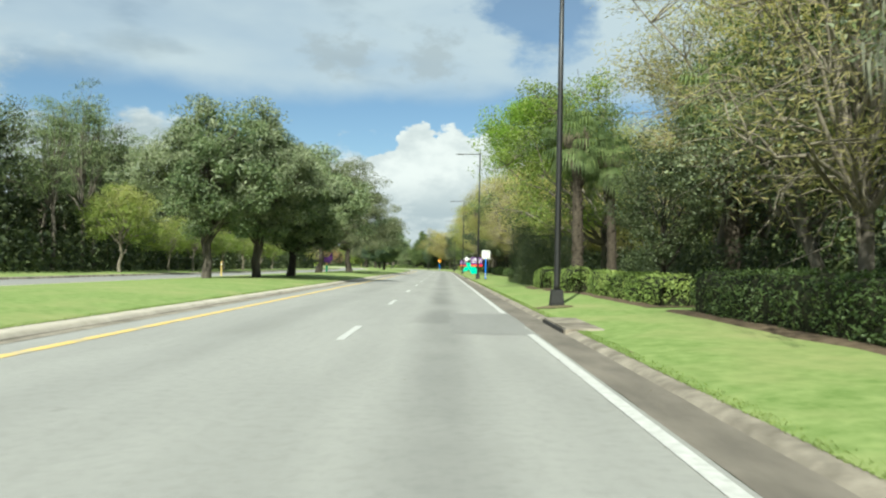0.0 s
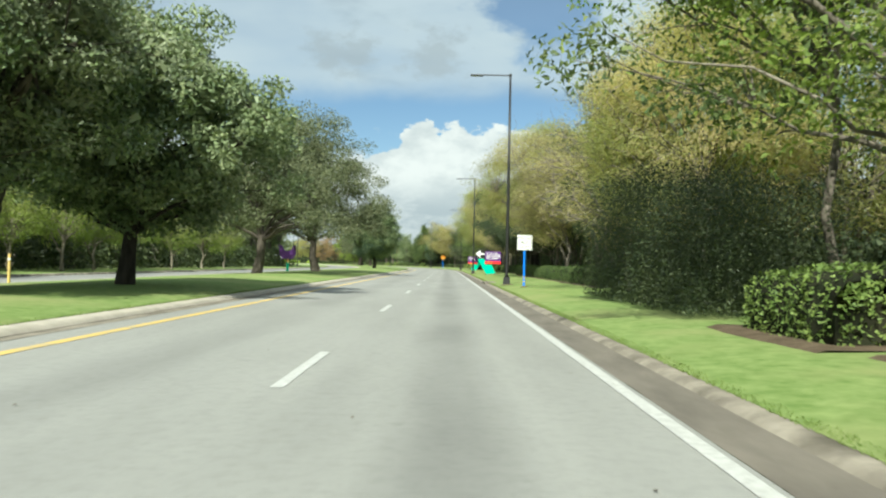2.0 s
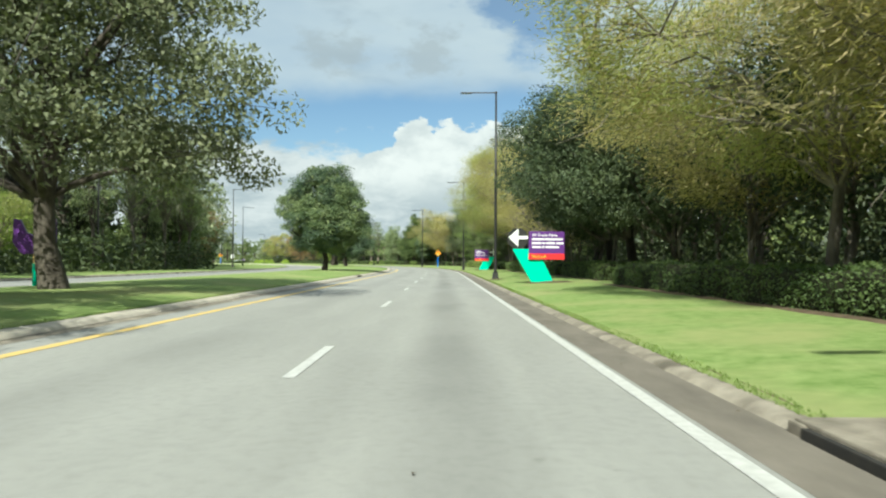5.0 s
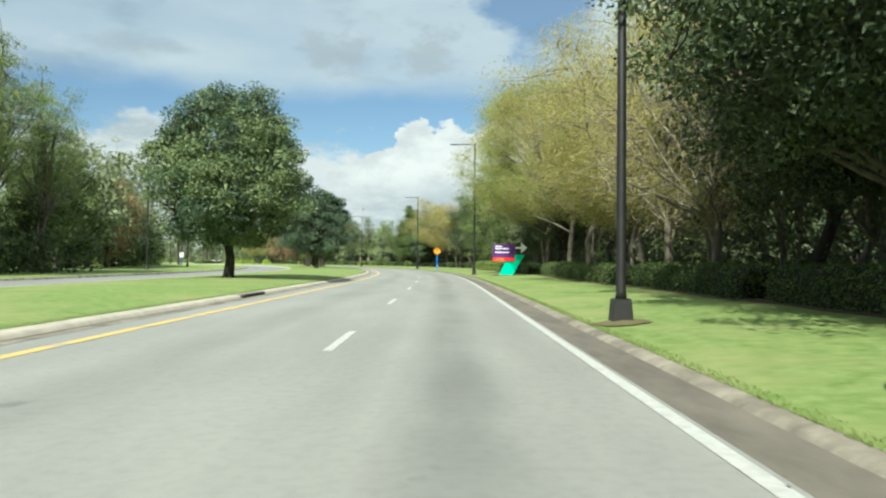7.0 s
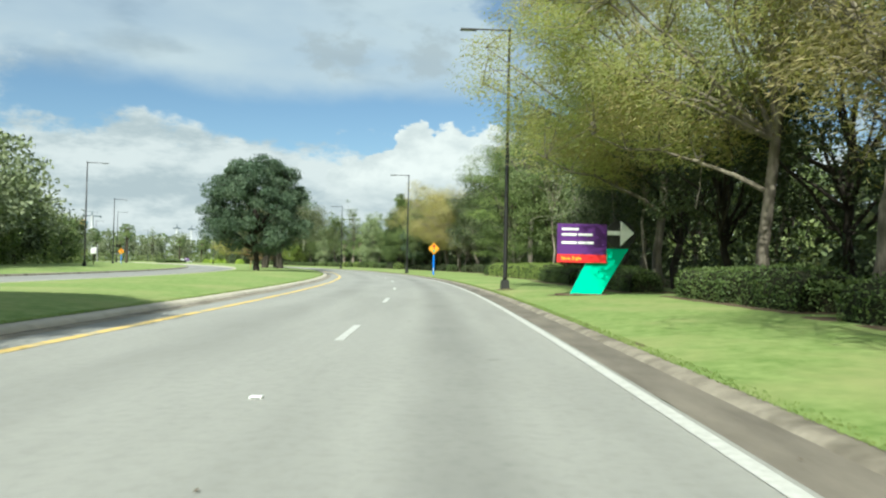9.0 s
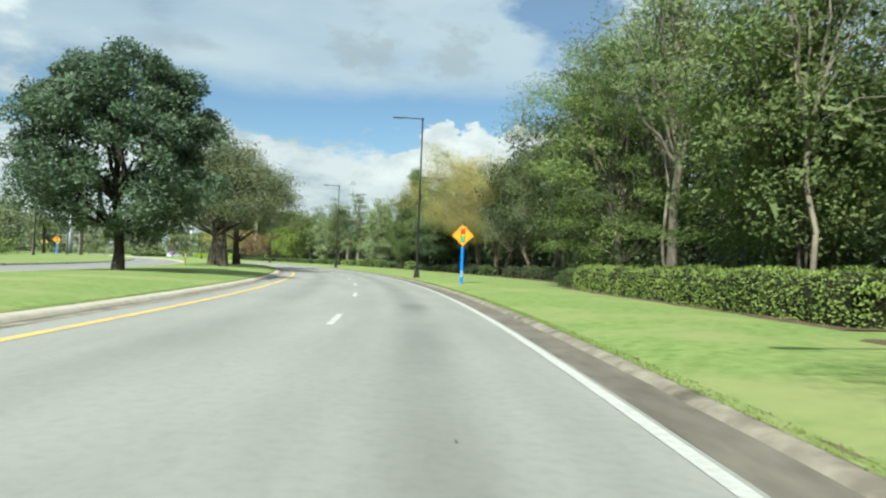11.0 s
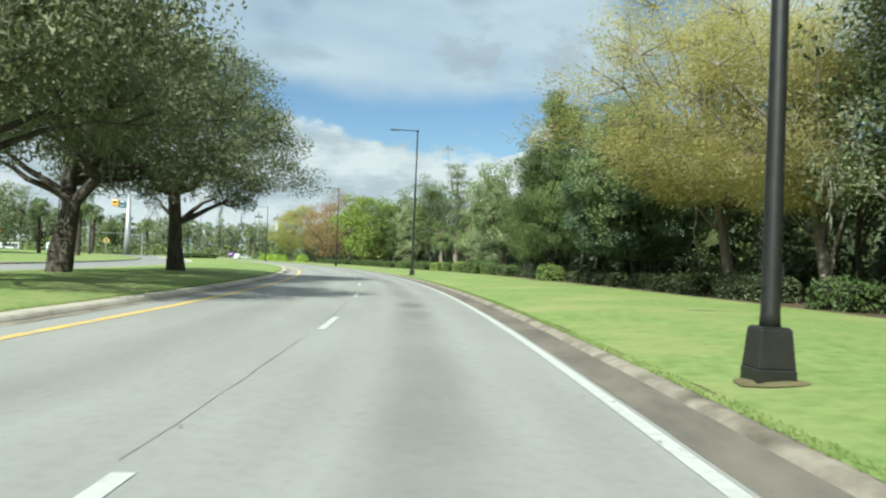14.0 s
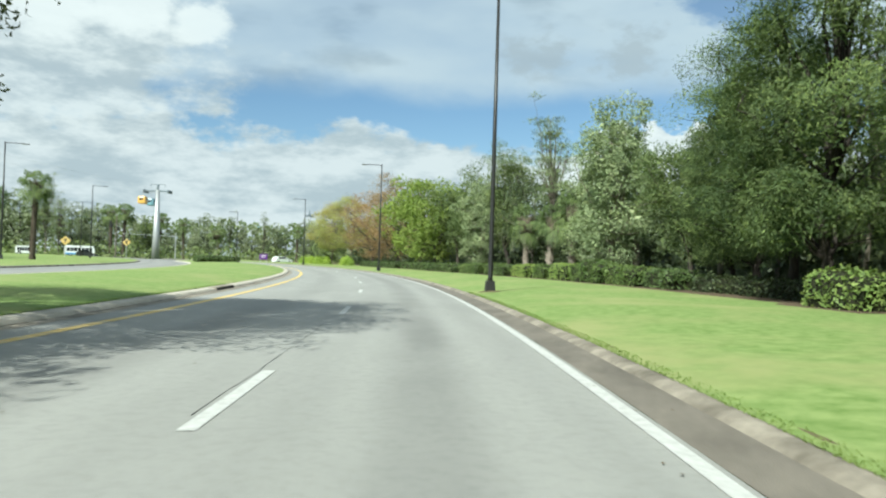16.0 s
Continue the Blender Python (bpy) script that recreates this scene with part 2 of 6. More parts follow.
SOIL = material("leaf_litter_soil", ((0.075, 0.055, 0.036), (0.14, 0.105, 0.07)), 0.95, 3.0, 8, 0.8, 30, spec=0.1)
FAR_GROUND = material("rough_ground", ((0.09, 0.12, 0.04), (0.06, 0.075, 0.03)), 0.95, 0.08, 6, 0.5, 4, spec=0.1)
BARK = material("grey_brown_bark", ((0.105, 0.09, 0.072), (0.048, 0.04, 0.032)), 0.92, 5, 6, 0.9, 14, stretch=(1, 1, 0.25), spec=0.2)
BARK_DARK = material("dark_bark", ((0.055, 0.046, 0.038), (0.026, 0.022, 0.018)), 0.92, 5, 6, 0.9, 14, stretch=(1, 1, 0.25), spec=0.2)
BARK_PALE = material("pale_twig_bark", ((0.27, 0.235, 0.18), (0.13, 0.112, 0.088)), 0.9, 3, 6, 0.5, 14, stretch=(1, 1, 0.3), spec=0.2)
BARK_LIMB = material("weathered_grey_bark", ((0.19, 0.165, 0.13), (0.08, 0.068, 0.054)), 0.92, 4, 6, 0.8, 14, stretch=(1, 1, 0.25), spec=0.2)
BARK_PALM_DARK = material("shaggy_palm_bark", ((0.095, 0.078, 0.058), (0.034, 0.028, 0.022)), 0.95, 7, 5, 1.0, 9, stretch=(1, 1, 2.0), spec=0.1)
BARK_PALM = material("palm_trunk_bark", ((0.34, 0.30, 0.24), (0.15, 0.125, 0.10)), 0.95, 7, 5, 1.0, 9, stretch=(1, 1, 2.0), spec=0.1)


def leafy(name, a, b, isl=0.35, rough=0.5, tr=0.22):
    rough = 0.25 + 0.7 * rough
    return material(name, (a, b), rough, 0.55, 3, island=isl * 0.75, leaf=tr, spec=0.3, obj_random=0.12)


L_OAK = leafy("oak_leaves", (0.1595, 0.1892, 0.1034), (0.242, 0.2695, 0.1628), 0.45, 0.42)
L_LIVE = leafy("live_oak_leaves", (0.1065, 0.1246, 0.0614), (0.177, 0.1914, 0.1039), 0.40, 0.45)
L_MAG = leafy("magnolia_leaves", (0.1122, 0.1586, 0.0683), (0.2013, 0.2501, 0.1147), 0.55, 0.34)
L_MAG_PALE = leafy("pale_magnolia_leaves", (0.1628, 0.2098, 0.1021), (0.276, 0.3243, 0.1684), 0.5, 0.34)
L_MAG_DEEP = leafy("deep_magnolia_leaves", (0.048, 0.082, 0.048), (0.100, 0.142, 0.085), 0.5, 0.30)
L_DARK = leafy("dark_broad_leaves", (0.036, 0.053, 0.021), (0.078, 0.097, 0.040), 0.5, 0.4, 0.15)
# Dark evergreen tone that also carries the shade inside the wood.
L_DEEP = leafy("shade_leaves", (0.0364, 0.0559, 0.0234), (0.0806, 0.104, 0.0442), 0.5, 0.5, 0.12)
L_THATCH = leafy("dead_palm_fronds", (0.12, 0.10, 0.07), (0.20, 0.17, 0.12), 0.4, 0.9, 0.1)
L_GREEN = leafy("bright_maple_leaves", (0.205, 0.325, 0.038), (0.285, 0.400, 0.058), 0.3, 0.55, 0.4)
L_LIME = leafy("lime_green_leaves", (0.185, 0.250, 0.050), (0.25, 0.305, 0.075), 0.3, 0.55, 0.35)
L_MID = leafy("mid_green_leaves", (0.098, 0.138, 0.046), (0.158, 0.195, 0.072), 0.4, 0.5, 0.25)
L_TAN = leafy("tan_cypress_needles", (0.4536, 0.3888, 0.1879), (0.5962, 0.499, 0.2786), 0.3, 0.8, 0.62)
L_TAN_DULL = leafy("grey_tan_needles", (0.2765, 0.2467, 0.1346), (0.3887, 0.3363, 0.1943), 0.3, 0.8, 0.5)
L_YELLOW = leafy("yellow_green_needles", (0.355, 0.362, 0.145), (0.460, 0.445, 0.200), 0.3, 0.7, 0.6)
L_OLIVE = leafy("olive_tan_needles", (0.345, 0.296, 0.135), (0.45, 0.378, 0.20), 0.35, 0.75, 0.58)
L_RED = leafy("rusty_leaves", (0.255, 0.165, 0.075), (0.325, 0.215, 0.105), 0.3, 0.7, 0.3)
L_PINE = leafy("pine_needles", (0.135, 0.1775, 0.0775), (0.2188, 0.2587, 0.1175), 0.4, 0.6, 0.12)
L_CONIFER = leafy("conifer_needles", (0.130, 0.185, 0.056), (0.235, 0.290, 0.095), 0.4, 0.7, 0.32)
L_CONIFER_DARK = leafy("dark_conifer_needles", (0.0508, 0.0804, 0.0279), (0.1025, 0.1353, 0.0459), 0.4, 0.7, 0.2)
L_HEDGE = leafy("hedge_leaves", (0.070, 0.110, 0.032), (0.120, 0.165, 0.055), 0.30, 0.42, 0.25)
# Brighter copies of the hedge leaves, sunlight put into the colour.
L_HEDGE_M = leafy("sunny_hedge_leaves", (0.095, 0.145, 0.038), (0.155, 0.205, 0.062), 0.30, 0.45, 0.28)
L_HEDGE_Y = leafy("bright_hedge_leaves", (0.1755, 0.2497, 0.0607), (0.27, 0.3375, 0.0945), 0.30, 0.45, 0.3)
L_PALM = leafy("palm_fronds", (0.085, 0.125, 0.042), (0.150, 0.195, 0.070), 0.35, 0.5, 0.25)
L_CYCAD = leafy("lime_shrub_leaves", (0.289, 0.394, 0.053), (0.368, 0.473, 0.092), 0.35, 0.5, 0.3)
L_MOSS = leafy("grey_moss", (0.263, 0.263, 0.197), (0.341, 0.341, 0.263), 0.2, 0.9, 0.3)
# Near-black colour paints the shade between the leaves inside the hedges.
CORE = material("hedge_core_shade", ((0.020, 0.026, 0.012), (0.035, 0.034, 0.020)), 0.95, 6, 5, 1.0, 9, spec=0.1)
BLACK = material("black_powder_coat", ((0.011, 0.011, 0.010), (0.018, 0.017, 0.016)), 0.45, 8, 4, 0.1, 80)
BLUE = material("blue_post_paint", ((0.010, 0.17, 0.72), (0.013, 0.20, 0.78)), 0.38, 3, 4, 0.05, 40)
TEAL = material("teal_sign_paint", ((0.0, 0.52, 0.31), (0.01, 0.48, 0.29)), 0.45, 2, 5, 0.05, 40)
PURPLE = material("purple_sign_paint", ((0.0756, 0.0144, 0.144), (0.08496, 0.01872, 0.1548)), 0.42, 2, 4, 0.03, 40)
SIGN_RED = material("red_sign_paint", ((0.72, 0.018, 0.022), (0.66, 0.02, 0.026)), 0.42, 2, 4)
SIGN_WHITE = material("white_sheeting", ((0.78, 0.78, 0.75), (0.70, 0.70, 0.67)), 0.5, 5, 5)
SIGN_YELLOW = material("yellow_sheeting", ((0.78, 0.31, 0.006), (0.72, 0.285, 0.008)), 0.45, 4, 4)
GOLD_TEXT = material("golden_lettering", ((0.86, 0.50, 0.02), (0.82, 0.46, 0.02)), 0.5, 4, 3)
LAMP_RED = material("red_disc_paint", ((0.62, 0.018, 0.014), (0.58, 0.02, 0.016)), 0.45, 4, 3)
LAMP_GREEN = material("green_disc_paint", ((0.0, 0.42, 0.22), (0.005, 0.40, 0.21)), 0.45, 4, 3)
MINT = material("mint_metal", ((0.22, 0.48, 0.36), (0.26, 0.50, 0.40)), 0.4, 5, 3)
STEEL = material("galvanised_steel", ((0.44, 0.45, 0.45), (0.36, 0.37, 0.37)), 0.45, 6, 5, 0.1, 40, metal=0.6)
STEEL_DARK = material("painted_tower_steel", ((0.16, 0.19, 0.21), (0.13, 0.155, 0.175)), 0.5, 6, 5, 0.1, 40, metal=0.2)
LENS = material("lamp_lens", ((0.30, 0.30, 0.28), (0.25, 0.25, 0.235)), 0.3, 8, 3)
# Near-black colour for the unlit opening of the kerb drains.
DARKHOLE = material("drain_mouth_shade", ((0.012, 0.011, 0.010), (0.022, 0.019, 0.015)), 0.9, 8, 4)
CAR_WHITE = material("white_car_paint", ((0.72, 0.73, 0.74), (0.66, 0.67, 0.68)), 0.3, 3, 3)
CAR_BLUE = material("blue_car_paint", ((0.03, 0.22, 0.55), (0.035, 0.24, 0.58)), 0.3, 3, 3)
CAR_DARK = material("dark_car_paint", ((0.02, 0.022, 0.025), (0.03, 0.032, 0.035)), 0.3, 3, 3)
GLASS_DARK = material("tinted_glass", ((0.012, 0.015, 0.018), (0.018, 0.021, 0.025)), 0.12, 3, 3)
TYRE = material("tyre_rubber", ((0.016, 0.016, 0.016), (0.025, 0.025, 0.024)), 0.85, 12, 4)
CABIN_ORANGE = material("orange_cabin_paint", ((0.62, 0.36, 0.08), (0.58, 0.33, 0.08)), 0.35, 3, 3)
CABIN_TEAL = material("teal_cabin_paint", ((0.16, 0.29, 0.34), (0.15, 0.27, 0.32)), 0.35, 3, 3)

# ---------------------------------------------------------------- the road's line
CURVE_S = np.array([0, 140, 170, 200, 240, 290, 350, 430, 700.0])
CURVE_K = np.array([0, 0, 0.001481, 0.002882, 0.002615, 0.002553, 0.002833, 0.003074, 0.0028])
TAB_S = np.arange(-120.0, 700.0, 1.0)
TAB_H = np.cumsum(np.interp(TAB_S, CURVE_S, CURVE_K))
TAB_X = np.concatenate([[0], np.cumsum(-np.sin(TAB_H))[:-1]])
TAB_Y = np.concatenate([[0], np.cumsum(np.cos(TAB_H))[:-1]]) - 120.0


def heading(s):
    return float(np.interp(s, TAB_S, TAB_H))


def P(s, o, z=0.0):
    """World place of a station s along the road and an offset o to its right."""
    h = heading(s)
    return Vector((float(np.interp(s, TAB_S, TAB_X)) + o * math.cos(h), float(np.interp(s, TAB_S, TAB_Y)) + o * math.sin(h), z))


def at(s, o, z=0.0, turn=0.0):
    p = P(s, o, z)
    return pose(p.x, p.y, p.z, 0, 0, math.degrees(heading(s)) + turn)


def ground_z(o):
    """Height of the ground at an offset: carriageways at 0, verges crowned."""
    if o > 2.62:
        return float(np.interp(o, [2.62, 4, 7, 12, 60], [0.062, 0.17, 0.27, 0.32, 0.4]))
    if -17.9 < o < -6.95:
        return float(np.interp(o, [-17.9, -14, -11, -8, -6.95], [0.13, 0.3, 0.34, 0.20, 0.09]))
    if o < -25.4:
        return float(np.interp(o, [-60, -30, -25.4], [0.35, 0.22, 0.13]))
    return 0.0


# ---------------------------------------------------------------- builders
def mesh_np(name, verts, faces, mat, smooth=False):
    """A mesh from vertex rows and faces of one size."""
    verts, faces = np.asarray(verts, dtype=np.float32), np.asarray(faces, dtype=np.int32)
    me = bpy.data.meshes.new(name)
    k = faces.shape[1]
    me.vertices.add(len(verts))
    me.vertices.foreach_set("co", verts.ravel())
    me.loops.add(faces.size)
    me.loops.foreach_set("vertex_index", faces.ravel())
    me.polygons.add(len(faces))
    me.polygons.foreach_set("loop_start", np.arange(0, faces.size, k, dtype=np.int32))
    me.update(calc_edges=True)
    if smooth:
        me.polygons.foreach_set("use_smooth", np.ones(len(faces), dtype=bool))
    me.materials.append(mat)
    return me


def part(name, bm, mat, parent, label="", smooth=False):
    me = bpy.data.meshes.new(name)
    bm.to_mesh(me)
    bm.free()
    if smooth:
        me.polygons.foreach_set("use_smooth", [True] * len(me.polygons))
    me.materials.append(mat)
    ob = new(name, me)
    ob.parent = parent
    if label:
        tagged(ob, label)
    return ob


def part_mesh(name, me, parent, label=""):
    ob = new(name, me)
    ob.parent = parent
    if label:
        tagged(ob, label)
    return ob


def box(bm, cx, cy, cz, sx, sy, sz, bevel=0.0, m=None):
    r = bmesh.ops.create_cube(bm, size=1.0)
    bmesh.ops.scale(bm, vec=(sx, sy, sz), verts=r["verts"])
    bmesh.ops.translate(bm, vec=(cx, cy, cz), verts=r["verts"])
    vs = r["verts"]
    if bevel:
        es = list({e for v in vs for e in v.link_edges})
        g = bmesh.ops.bevel(bm, geom=es, offset=bevel, segments=2, affect="EDGES", profile=0.6)
        vs = list({v for f in g["faces"] for v in f.verts} | {v for v in vs if v.is_valid})
    if m is not None:
        bmesh.ops.transform(bm, matrix=m, verts=vs)
    return vs


def tube(bm, pts, radii, sides=10, cap=True):
    """A round bar along points."""
    rings = []
    pts = [Vector(p) for p in pts]
    for i, p in enumerate(pts):
        d = (pts[min(i + 1, len(pts) - 1)] - pts[max(i - 1, 0)]).normalized()
        a = d.orthogonal().normalized() if abs(d.z) < 0.95 else Vector((1, 0, 0))
        a = (a - d * a.dot(d)).normalized()
        b = d.cross(a)
        rings.append([bm.verts.new(p + (a * math.cos(q) + b * math.sin(q)) * radii[i]) for q in (2 * math.pi * k / sides for k in range(sides))])
    for r0, r1 in zip(rings, rings[1:]):
        for k in range(sides):
            bm.faces.new((r0[k], r0[(k + 1) % sides], r1[(k + 1) % sides], r1[k]))
    if cap:
        bm.faces.new(rings[0][::-1])
        bm.faces.new(rings[-1])


def prism(bm, outline, y0, y1):
    """A flat shape in x and z, given depth from y0 to y1."""
    a = [bm.verts.new((x, y0, z)) for x, z in outline]
    b = [bm.verts.new((x, y1, z)) for x, z in outline]
    n = len(a)
    bm.faces.new(a)
    bm.faces.new(b[::-1])
    for i in range(n):
        bm.faces.new((a[i], b[i], b[(i + 1) % n], a[(i + 1) % n]))
    bmesh.ops.recalc_face_normals(bm, faces=bm.faces)


def empty(name, label, category, group="", kind=""):
    e = new(name)
    e.empty_display_size = 0.2
    return tagged(e, label, category, group, kind)


def strip(name, mat, profile, s0, s1, step, label, category, kind="structure", parent=None, wobble=0.0, seed=0):
    """A long band along the road: profile of (offset, height) points, with road coordinates as its UV map."""
    rng = np.random.default_rng(seed)
    ss = np.arange(s0, s1 + step * 0.5, step)
    n = len(profile)
    verts, uv = [], []
    for s in ss:
        h = heading(s)
        x0, y0 = float(np.interp(s, TAB_S, TAB_X)), float(np.interp(s, TAB_S, TAB_Y))
        for i, (o, z) in enumerate(profile):
            w = wobble * (noise.noise((s * 0.7, i * 3.1, seed)) + 0.5 * noise.noise((s * 2.9, i * 1.7, seed + 4.0))) if wobble else 0.0
            verts.append((x0 + (o + w) * math.cos(h), y0 + (o + w) * math.sin(h), z if parent else z + 0.3 * w))
            uv.append((o + w, s))
    faces = []
    for j in range(len(ss) - 1):
        for i in range(n - 1):
            a = j * n + i
            faces.append((a, a + 1, a + n + 1, a + n))
    me = mesh_np(name, verts, faces, mat)
    layer = me.uv_layers.new(name="road")
    uv = np.array(uv, dtype=np.float32)
    layer.data.foreach_set("uv", uv[np.array(faces).ravel()].ravel())
    ob = new(name, me)
    if parent:
        ob.parent = parent
    else:
        tagged(ob, label, category, kind=kind)
    return ob


# ---------------------------------------------------------------- ground, road, kerbs
S0, S1 = -60.0, 560.0
g = bmesh.new()
bmesh.ops.create_grid(g, x_segments=8, y_segments=8, size=2500)
ground = part("ground", g, FAR_GROUND, None)
ground.location = (-100, 250, -0.06)
tagged(ground, "rough grassy ground reaching to the horizon", "ground", kind="structure")
road = strip("road", ROAD, [(-6.72, 0.0), (-4.5, 0.0), (-1.75, 0.0), (0.0, 0.0), (1.9, 0.0)], S0, S1, 2.0, "worn pale grey asphalt road with two lanes", "road")
far_road = strip("opposite_road", ROAD_FAR, [(-25.2, 0.0), (-21.6, 0.0), (-18.1, 0.0)], S0, S1, 2.0, "pale grey asphalt carriageway beyond the grass median", "road")
strip("gutter", GUTTER, [(1.9, 0.001), (2.2, -0.008), (2.52, 0.002)], S0, S1, 1.0, "brown stained concrete gutter beside the road", "gutter", wobble=0.02, seed=3)
strip("kerb_right", KERB, [(2.49, 0.0), (2.53, 0.030), (2.58, 0.052), (2.66, 0.064), (2.74, 0.068), (2.80, 0.0)], S0, S1, 0.5, "weathered low sloping concrete kerb between gutter and lawn", "kerb", wobble=0.018, seed=1)
strip("gutter_left", KERB, [(-6.86, 0.004), (-6.55, 0.007)], S0, S1, 1.0, "tan concrete gutter along the median kerb", "gutter", wobble=0.012, seed=8)
strip("gutter_crack", GUTTER, [(-6.92, 0.010), (-6.89, 0.013), (-6.85, 0.010)], S0, S1, 0.5, "dark dirt line at the foot of the kerb", "gutter", wobble=0.02, seed=9)
strip("kerb_left", KERB_LIGHT, [(-7.36, 0.09), (-7.30, 0.115), (-7.0, 0.102), (-6.94, 0.075), (-6.88, 0.0)], S0, S1, 0.5, "pale concrete kerb along the grass median", "kerb", wobble=0.02, seed=2)
strip("kerb_opposite_near", KERB_LIGHT, [(-18.15, 0.0), (-18.1, 0.13), (-17.85, 0.14), (-17.8, 0.1)], S0, 425, 1.0, "pale concrete kerb of the opposite carriageway", "kerb")
strip("kerb_opposite_far", KERB, [(-25.5, 0.1), (-25.45, 0.14), (-25.2, 0.13), (-25.15, 0.0)], S0, S1, 1.0, "weathered concrete kerb beside the far verge", "kerb")


def verge(name, offs, s0, s1, label, seed):
    prof = [(o, ground_z(o)) for o in offs]
    ob = strip(name, LAWN, prof, s0, s1, 1.0, label, "lawn", wobble=0.0, seed=seed)
    me = ob.data
    co = np.empty(len(me.vertices) * 3, dtype=np.float32)
    me.vertices.foreach_get("co", co)
    co = co.reshape(-1, 3)
    for i in range(len(co)):
        co[i, 2] += 0.03 * noise.noise((co[i, 0] * 0.5, co[i, 1] * 0.5, seed)) if 0 < i % len(offs) < len(offs) - 1 else 0.0
    me.vertices.foreach_set("co", co.ravel())
    return ob


verge("lawn_right", [2.72, 3.0, 3.5, 4.0, 5.0, 6.0, 7.0, 8.5, 10, 12], S0, S1, "bright mown green lawn beside the kerb", 11)
strip("dirt_edge", DIRT, [(2.74, 0.040), (2.78, 0.064), (2.86, 0.074), (2.95, 0.060)], S0, 330, 0.35, "ragged edge of brown dirt between kerb and lawn", "dirt", wobble=0.085, seed=23)
strip("woodland_floor", SOIL, [(12, 0.32), (20, 0.36), (33, 0.38), (36, -0.1)], S0, S1, 4.0, "dark leaf litter under the roadside trees", "ground")
verge("lawn_median", [-17.82, -16.5, -15, -13.5, -12, -10.5, -9, -8, -7.6, -7.3], S0, 430, "bright mown grass median under the trees", 12)
verge("lawn_far", [-60, -45, -38, -33, -30, -28, -26.5, -25.45], S0, S1, "grass verge beyond the opposite carriageway", 13)
strip("intersection", ROAD_FAR, [(-18.2, 0.012), (-12, 0.012), (-6.8, 0.012)], 430, 470, 2.0, "pale asphalt of a distant road junction", "road")

# painted lines
strip("edge_line", PAINT_W, [(1.69, 0.006), (1.84, 0.006)], 21.6, S1, 1.0, "", "", parent=road)
strip("edge_line", PAINT_W, [(1.69, 0.006), (1.84, 0.006)], S0, 14.6, 1.0, "", "", parent=road)
strip("yellow_line", PAINT_Y, [(-5.885, 0.006), (-5.665, 0.006)], S0, S1, 1.0, "", "", parent=road)
for first, gap, last in ((13.1 - 6 * 12.18, 12.18, 98.0), (98.95, 12.21, 190.0), (200.1, 12.26, 440.0)):
    s = first
    while s < last:
        strip("lane_dash", PAINT_W, [(-1.83, 0.006), (-1.69, 0.006)], s, s + 3.05, 3.05 / 4, "", "", parent=road)
        s += gap
for a, c in ((234.5, 238.2), (240.2, 248.8), (250.5, 259.4), (262.4, 271.5), (274.2, 283.0)):
    strip("seam", PATCH, [(-1.895, 0.003), (-1.888, 0.004), (-1.88, 0.003)], a, c, 0.5, "", "", parent=road, wobble=0.03, seed=17)
strip("asphalt_patch", PATCH, [(0.2, 0.003), (0.35, 0.004), (1.2, 0.004), (1.9, 0.004)], 14.8, 21.4, 0.4, "", "", parent=road, wobble=0.16, seed=5)


stud = empty("pavement_marker", "small white raised reflector stud on the lane line", "road stud")
b = bmesh.new()
box(b, 0, 0, 0.010, 0.11, 0.10, 0.022, 0.006)
part("body", b, SIGN_WHITE, stud)
b = bmesh.new()
box(b, 0, -0.051, 0.011, 0.085, 0.006, 0.012, 0.001)
part("reflector", b, LENS, stud, "grey reflector face")
stud.matrix_world = at(154.85, -1.83)


def storm_inlet(s, o, side, label):
    """A drain mouth in the kerb: solid throat coloured as dark as its shade, concrete lid, and side walls."""
    e = empty("storm_drain_inlet", label, "drain", "kerb inlets")
    e.matrix_world = at(s, o)
    b = bmesh.new()
    box(b, 0.0, 0, 0.03, 0.07, 3.0, 0.10, 0.01)
    part("throat", b, DARKHOLE, e, "near-black block painting the shade of the drain mouth")
    b = bmesh.new()
    box(b, side * 0.40, 0, 0.085, 0.78, 3.4, 0.07, 0.02)
    part("lid", b, KERB, e, "weathered concrete lid")
    for q in (-1.62, 1.62):
        b = bmesh.new()
        box(b, side * 0.06, q, 0.035, 0.16, 0.24, 0.12, 0.02)
        part("cheek", b, KERB, e)
    return e


storm_inlet(16.9, 2.49, 1, "concrete kerb drain inlet beside the patched lane")
storm_inlet(82.0, 2.49, 1, "concrete kerb drain inlet beside the lawn")
storm_inlet(139.8, -6.92, -1, "dark kerb drain inlet in the median kerb")
storm_inlet(298.0, -6.92, -1, "dark kerb drain inlet in the median kerb")

